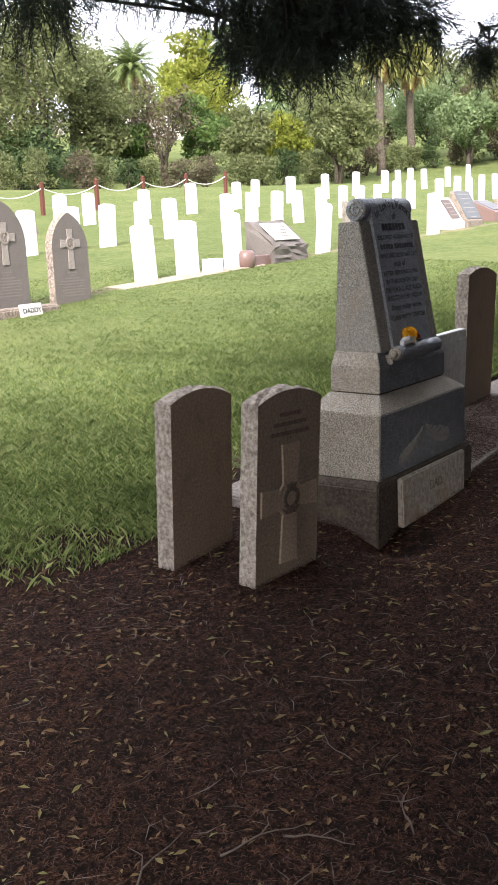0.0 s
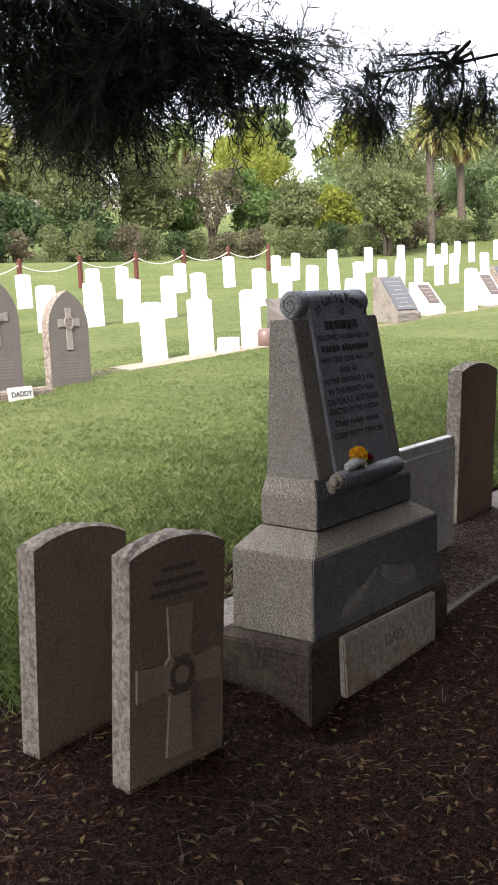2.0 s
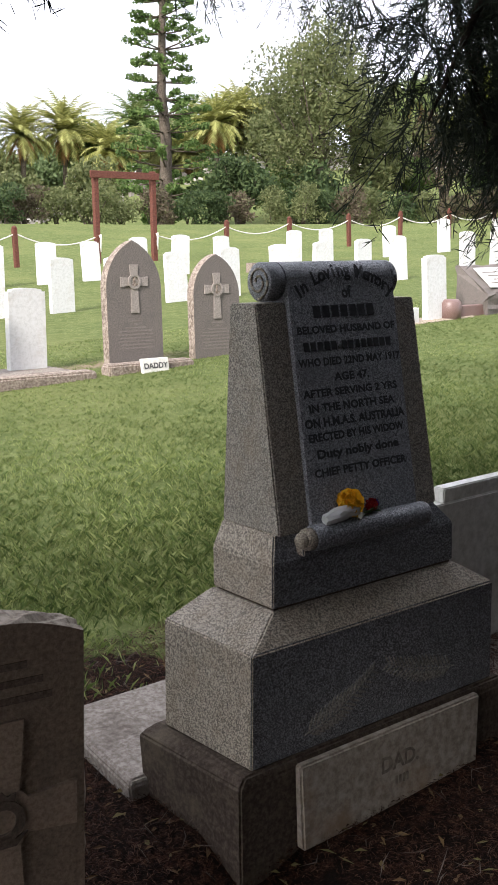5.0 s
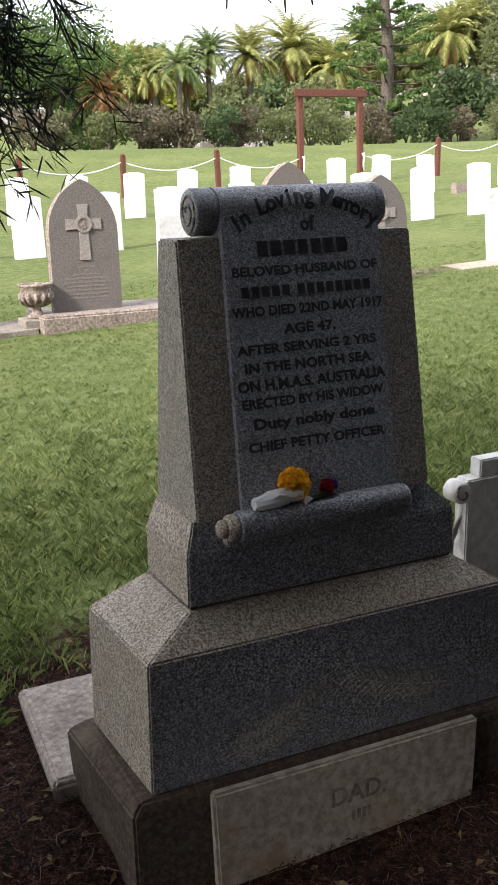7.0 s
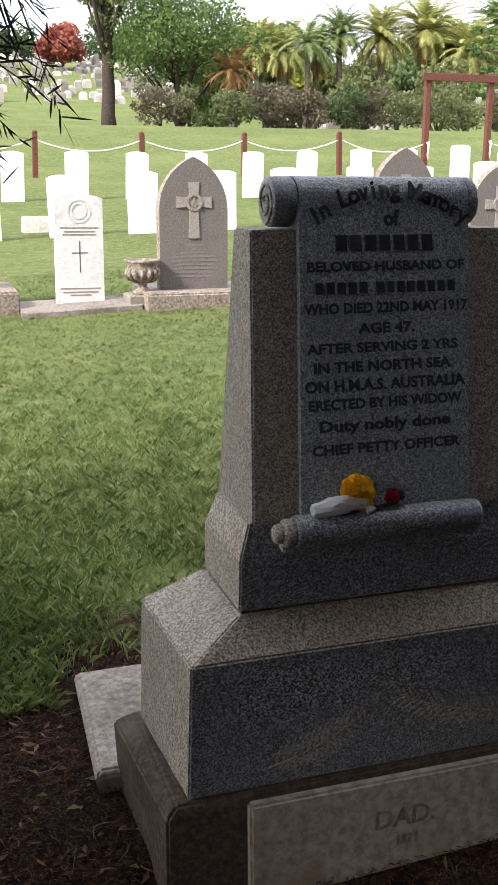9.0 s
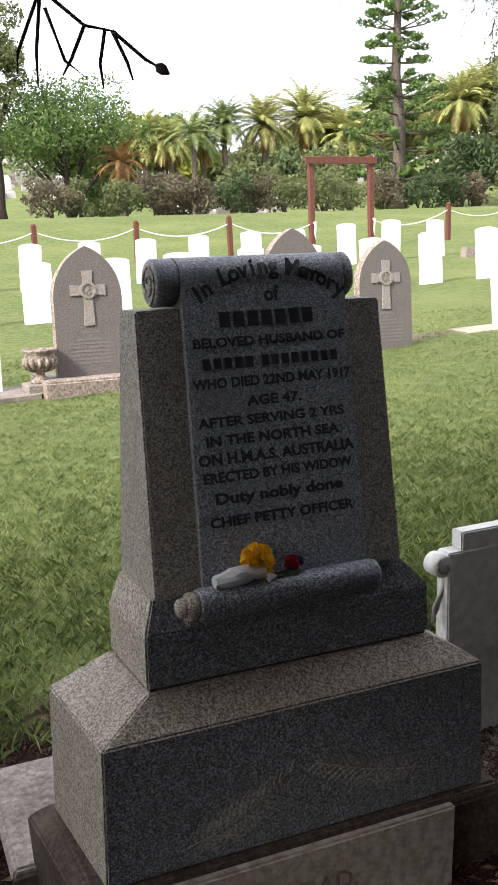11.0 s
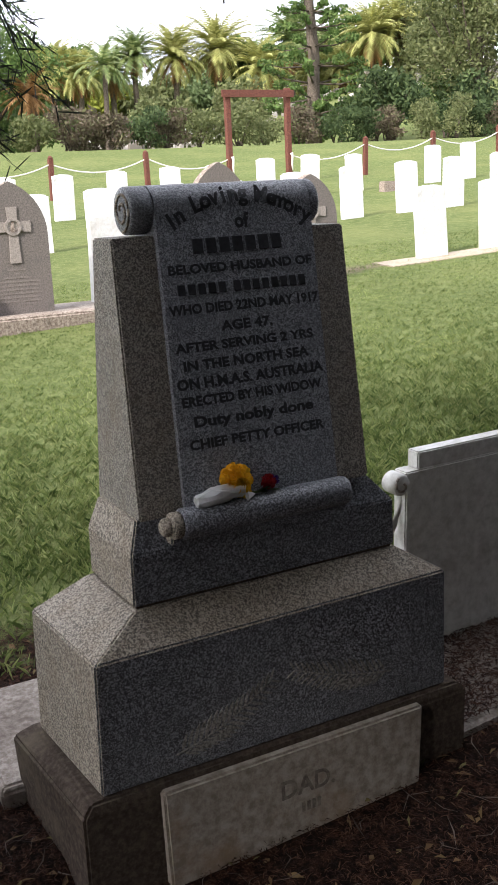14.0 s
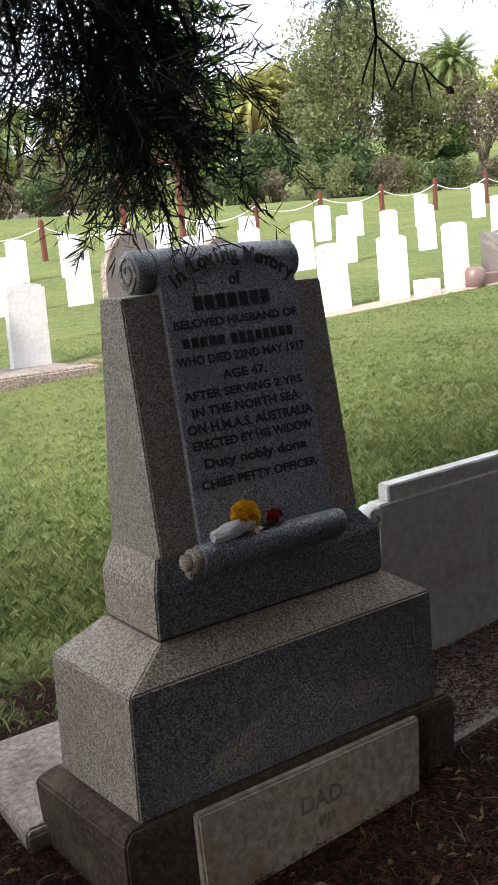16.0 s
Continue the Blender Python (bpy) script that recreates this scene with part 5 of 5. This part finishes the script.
def build_conifer():
    t = thing("overhanging_conifer", "large dark conifer with low drooping branches over the graves", "tree", m=pose(0, 0, 0))
    tx, ty = -2.4, -5.2
    part("trunk", tube("trunk", [(tx, ty, gz(tx, ty) - 0.3), (tx, ty, 0.6), (tx + 0.05, ty + 0.05, 2.5), (tx, ty, 5), (tx + 0.1, ty, 8)], [0.42, 0.34, 0.30, 0.22, 0.10], M["dark_bark"], 14), t)
    # low boughs, with the clumps of foliage that hang from them
    boughs = {
        "left": ([(tx, ty, 2.9), (-2.3, -3.0, 2.75), (-1.9, -1.4, 2.45), (-1.55, -0.5, 2.12), (-1.35, -0.2, 1.98)],
                 [(-1.95, -0.05, 2.03, 0.2, 0.11, 60), (-1.72, -0.33, 2.1, 0.2, 0.1, 60), (-1.5, -0.45, 2.03, 0.17, 0.11, 70), (-1.4, -0.38, 1.9, 0.1, 0.08, 46), (-1.44, -0.54, 1.9, 0.08, 0.08, 34), (-1.3, -0.56, 2.01, 0.12, 0.09, 40), (-1.24, -0.68, 1.95, 0.09, 0.08, 34), (-2.1, 0.2, 2.02, 0.2, 0.12, 40), (-1.13, -0.76, 1.94, 0.06, 0.05, 14), (-1.43, -0.58, 1.88, 0.09, 0.07, 30), (-1.38, -0.67, 1.94, 0.10, 0.07, 26)]),
        "middle": ([(-0.62, -1.95, 2.16), (-0.40, -1.40, 2.14), (-0.58, -1.10, 2.00), (-0.80, -0.95, 1.94), (-0.97, -0.86, 1.91)],
                   [(-0.98, -0.86, 1.855, 0.055, 0.05, 24), (-0.9, -0.95, 1.925, 0.07, 0.05, 14), (-0.8, -1.0, 1.895, 0.08, 0.05, 12), (-0.74, -0.95, 1.865, 0.08, 0.03, 16)]),
        "right": ([(tx, ty, 2.6), (-1.6, -3.3, 2.55), (-0.7, -2.2, 2.25), (-0.50, -1.45, 1.98), (-0.52, -1.12, 1.80)],
                  [(-0.57, -1.12, 1.755, 0.07, 0.06, 26), (-0.65, -1.14, 1.665, 0.06, 0.07, 40), (-0.53, -1.14, 1.645, 0.06, 0.09, 62), (-0.49, -1.15, 1.575, 0.04, 0.07, 30), (-0.47, -1.14, 1.695, 0.04, 0.05, 14), (-0.65, -1.04, 1.835, 0.08, 0.04, 14), (-0.5, -1.112, 1.665, 0.045, 0.05, 24), (-0.482, -1.122, 1.612, 0.035, 0.045, 24), (-0.466, -1.126, 1.59, 0.025, 0.03, 8), (-0.49, -1.112, 1.575, 0.02, 0.025, 7), (-0.436, -1.15, 1.62, 0.03, 0.03, 5)]),
        "outer": ([(tx, ty, 3.6), (-1.2, -2.2, 3.9), (0.9, 0.6, 3.75), (2.1, 2.2, 3.45), (3.0, 2.9, 3.25)],
                  [(2.11, 3.56, 3.25, 0.2, 0.06, 9), (2.37, 3.4, 3.16, 0.16, 0.06, 8), (2.77, 3.06, 3.13, 0.2, 0.06, 9), (3.05, 2.85, 2.96, 0.16, 0.06, 9), (3.17, 2.77, 2.79, 0.1, 0.06, 5), (3.37, 2.46, 3.07, 0.2, 0.06, 9), (3.63, 2.21, 2.89, 0.16, 0.06, 10), (3.68, 2.02, 3.16, 0.2, 0.06, 9), (3.43, 2.31, 3.25, 0.25, 0.06, 9)]),
    }
    for k, (pts, clumps) in enumerate(boughs.values()):
        b = part("bough", tube("bough", pts, [0.10, 0.05, 0.018, 0.009, 0.004] if k != 1 else [0.014, 0.011, 0.008, 0.005, 0.002], M["dark_bark"], 8), t, "dark drooping bough")
        rg = random.Random(40 + k)
        tw = []
        for cx, cy, cz, rx, rz, n in clumps:
            a = min((Vector(p) for p in pts[2:]), key=lambda p: (p - Vector((cx, cy, cz))).length)
            for j in range(4):
                e = Vector((cx + rg.uniform(-rx, rx), cy + rg.uniform(-rx, rx), cz + rg.uniform(-rz, rz)))
                mid = a.lerp(e, 0.5) + Vector((rg.uniform(-.04, .04), rg.uniform(-.04, .04), rg.uniform(0, .05)))
                tw.append(tube("twig", [a, mid, e], [0.006, 0.004, 0.0015], M["dark_bark"], 5))
        for one in tw:
            part("twig", one, b)
        part("sprays", sprays("sprays", clumps, (4.8, 5.5, 2.0, 3.0)[k], M["needles"], 60 + k, (0.12, 0.085, 0.080, 0.24)[k], (0.0011, 0.0007, 0.00065, 0.0022)[k]), b)
    # thin bare shoots that hang close to the path, one with a bud
    tip = part("bough", tube("bough", [(-0.50, -1.45, 1.98), (-0.38, -1.28, 1.80), (-0.30, -1.21, 1.665)], [0.006, 0.003, 0.0012], M["dark_bark"], 6), t, "thin dark hanging shoot", Matrix.Translation((-0.007, 0.004, -0.035)))
    for a, mid, e in (((-.300, -1.21, 1.665), (-.3143, -1.2072, 1.6312), (-.3151, -1.2048, 1.6201)), ((-.300, -1.21, 1.665), (-.3044, -1.2095, 1.6315), (-.3040, -1.2062, 1.6142)), ((-.298, -1.21, 1.655), (-.2892, -1.2124, 1.6269), (-.2774, -1.2138, 1.6175)),
                      ((-.2785, -1.2185, 1.645), (-.2857, -1.2136, 1.6278), (-.2904, -1.2106, 1.6193)), ((-.2677, -1.2222, 1.6432), (-.2703, -1.2174, 1.6252), (-.2684, -1.2154, 1.6119)), ((-.2640, -1.2232, 1.6420), (-.2556, -1.2221, 1.6254), (-.2525, -1.2213, 1.6160)),
                      ((-.2640, -1.2232, 1.6420), (-.2460, -1.2257, 1.6269), (-.2373, -1.2278, 1.6218)), ((-.300, -1.21, 1.665), (-.2785, -1.2185, 1.645), (-.2640, -1.2232, 1.6420))):
        part("twig", tube("twig", [a, mid, e], [0.0011, 0.0010, 0.0005], M["twig"], 6), tip)
    part("bud", tube("bud", [(-.2405, -1.2270, 1.6241), (-.2385, -1.2275, 1.6226), (-.2360, -1.2281, 1.6208), (-.2330, -1.2288, 1.6188)], [0.0008, 0.0032, 0.0030, 0.0006], M["bark"], 8), tip)
    # unseen high crown, and skirt drooping to the ground behind, added to shade mulch
    rb = np.random.RandomState(77)

    def fill(n, lo, hi, r0, r1):
        return rb.uniform(lo, hi, (n, 3)), rb.uniform(r0, r1, n)
    # the low clumps behind and to the right are invented light blockers
    sets = [fill(170, (-3.0, -7.5, 3.1), (8.0, -0.8, 5.6), 0.6, 1.0), fill(60, (-9.5, -7.0, 3.6), (-3.0, -0.4, 6.5), 0.6, 1.0), fill(70, (-6.0, -8.5, 0.4), (7.0, -5.2, 3.2), 0.6, 1.0), fill(40, (-5.0, -7.0, 5.5), (1.5, -2.0, 9.5), 0.7, 1.1), fill(45, (6.0, -6.0, 0.6), (8.5, -1.0, 3.4), 0.6, 0.9), fill(30, (-9.0, -8.0, 0.6), (-6.0, -5.5, 3.4), 0.6, 0.9), fill(60, (1.0, -5.0, 0.7), (6.0, -2.5, 3.2), 0.5, 0.8), fill(30, (-2.6, -1.8, 2.95), (0.4, -0.1, 3.9), 0.40, 0.60)]
    c = np.concatenate([k[0] for k in sets])
    r = np.concatenate([k[1] for k in sets])
    part("crown", leaf_cloud("crown", c, np.stack([r, r, r * 0.5], 1), 126000, 0.19, M["needles"], 78, 0, 0.3), t)
    for i in range(0, 44, 2):
        a, e = Vector((tx, ty, 2.9 + 0.1 * i)), Vector(c[i])
        part("limb", tube("limb", [a, a.lerp(e, 0.6) + Vector((0, 0, 0.15)), e], [0.10, 0.06, 0.02], M["dark_bark"], 6), t)


build_conifer()


# ---- grass blades and fallen needles ----
def build_grass():
    rg = np.random.RandomState(9)
    n = 500000
    tufts = 150000
    pick = rg.randint(0, tufts, n)
    spread = rg.uniform(0.003, 0.014, tufts)[pick]
    x = (-2.2 + 13.0 * rg.uniform(0, 1, tufts) ** 1.45)[pick] + rg.normal(size=n) * spread
    y = (0.80 + 8.0 * rg.uniform(0, 1, tufts) ** 2.9)[pick] + rg.normal(size=n) * spread
    tall = rg.uniform(0.75, 1.25, tufts)[pick]
    edge = 1.12 + 0.20 * smooth(0.2, -0.8, x) + 0.13 * np.sin(x * 3.1) + 0.10 * np.sin(x * 7.7 + 1) + 0.07 * np.sin(x * 17 + y * 9) + rg.normal(size=n) * 0.17 - 0.35 * (x > 1.9)
    edge = edge + 0.14 * np.sin(x * 2.1 + 0.4) + 0.10 * np.sin(x * 5.3 + y * 4)
    edge = edge + 0.22 * np.sin(x * 1.3 + 2.0) * np.sin(x * 4.1)
    keep = (rg.uniform(0, 1, n) < smooth(-0.22, 0.42, y - edge)) & ~((x > -0.16) & (x < 0.98) & (y < 0.92))
    x, y, tall = x[keep], y[keep], tall[keep]
    n = len(x)
    z = ground_z(x, y)
    a = rg.uniform(0, 2 * math.pi, n)
    h = rg.uniform(0.014, 0.048, n) * tall * (1.35 - 0.17 * np.clip(y, 1, 5))
    bend = rg.uniform(0.3, 1.3, n) * h
    w = rg.uniform(0.0008, 0.0017, n) * (1 + 0.12 * (y - 1))
    dx, dy = np.cos(a), np.sin(a)
    base = np.stack([x, y, z - 0.004], 1)
    side = np.stack([-dy * w, dx * w, 0 * w], 1)
    mid = base + np.stack([dx * bend * 0.35, dy * bend * 0.35, h * 0.65], 1)
    tip = base + np.stack([dx * bend, dy * bend, h], 1)
    verts = np.stack([base - side, base + side, mid + side * 0.8, tip, mid - side * 0.8], 1).reshape(-1, 3)
    faces = np.arange(n * 5).reshape(-1, 5)
    ob = new("grass", mesh_of("grass", verts, faces, M["grass"]))
    tagged(ob, "short green lawn grass at the edge of the mulch", "grass", kind="stuff")


build_grass()


def scatter_blades(name, n, box_, lmin, lmax, wmin, wmax, material, seed, label, cat, lift=0.012, curve=0.25, raised=0.0):
    rg = np.random.RandomState(seed)
    x = rg.uniform(box_[0], box_[1], n)
    y = rg.uniform(box_[2], box_[3], n)
    z = ground_z(x, y) + raised + rg.uniform(0.0, lift, n)
    a = rg.uniform(0, 2 * math.pi, n)
    L = rg.uniform(lmin, lmax, n)
    w = rg.uniform(wmin, wmax, n)
    dx, dy = np.cos(a), np.sin(a)
    c = np.stack([x, y, z + 0.002], 1)
    d = np.stack([dx, dy, rg.uniform(-.25, .25, n)], 1) * L[:, None] / 2
    s = np.stack([-dy, dx, rg.uniform(-.5, .5, n)], 1) * w[:, None]
    bow = np.stack([-dy, dx, 0 * dx], 1) * (L * rg.uniform(-curve, curve, n))[:, None] + np.array([0, 0, 0.003])
    verts = np.stack([c - d - s * 0.3, c + bow - s, c + d, c + bow + s], 1).reshape(-1, 3)
    ob = new(name, mesh_of(name, verts, np.arange(n * 4).reshape(-1, 4), material))
    tagged(ob, label, cat, kind="stuff")


scatter_blades("fallen_needles", 240000, (-4.2, 2.2, -1.6, 1.35), 0.008, 0.034, 0.0006, 0.0019, M["litter"], 31, "dense brown fallen conifer needles on the ground", "litter")
scatter_blades("fallen_leaves", 4400, (-4.4, 2.2, -1.7, 1.2), 0.015, 0.05, 0.003, 0.008, M["dead_leaf"], 32, "scattered dry leaves lying on the mulch", "litter", 0.015, 0.1)
scatter_blades("dry_stalks", 2200, (-4.4, 2.2, -1.7, 1.2), 0.05, 0.15, 0.0010, 0.0022, M["twig"], 33, "thin dry stalks lying on the mulch", "litter", 0.02, 0.3)

scatter_blades("strip_needles", 26000, (0.98, 2.6, 0.03, 0.71), 0.010, 0.042, 0.0008, 0.0026, M["litter"], 34, "brown conifer needles lying on the concrete strip", "litter", 0.010, 0.25, 0.022)


def build_twigs():
    rg = random.Random(8)
    spots = [(-2.30, -0.62, 15, 0.55, 0.008), (-2.05, -0.78, -25, 0.42, 0.006), (-2.18, -0.95, 5, 0.46, 0.005), (-1.98, -0.90, -70, 0.30, 0.006), (-1.62, -0.72, 60, 0.32, 0.004), (-1.75, -1.02, 30, 0.40, 0.005), (-2.45, -0.95, 70, 0.38, 0.005), (-1.30, -0.55, 110, 0.30, 0.004), (-2.6, -0.4, 40, 0.3, 0.004), (-0.9, -0.9, 20, 0.34, 0.004), (-0.2, -0.7, 50, 0.3, 0.003), (-1.2, 0.5, 75, 0.3, 0.003)]
    for x, y, a, L, r in spots:
        L, r = L * 0.6, r * 0.5
        t = thing("fallen_twig", "thin dry grey twig lying on the mulch", "twig", "fallen twigs", pose(x, y, gz(x, y) + 0.012, 0, 0, a))
        pts = [(L * (u - 0.5), 0.05 * L * math.sin(u * 7 + x), 0.006 * rg.uniform(0, 1)) for u in [i / 6 for i in range(7)]]
        part("stick", tube("stick", pts, [r * (1 - 0.1 * i) for i in range(7)], M["twig"], 6), t)
        part("side_shoot", tube("side_shoot", [pts[3], (pts[3][0] + L * 0.12, L * 0.10, 0.012), (pts[3][0] + L * 0.2, L * 0.26, 0.006)], [r * 0.6, r * 0.45, r * 0.2], M["twig"], 5), t)


build_twigs()
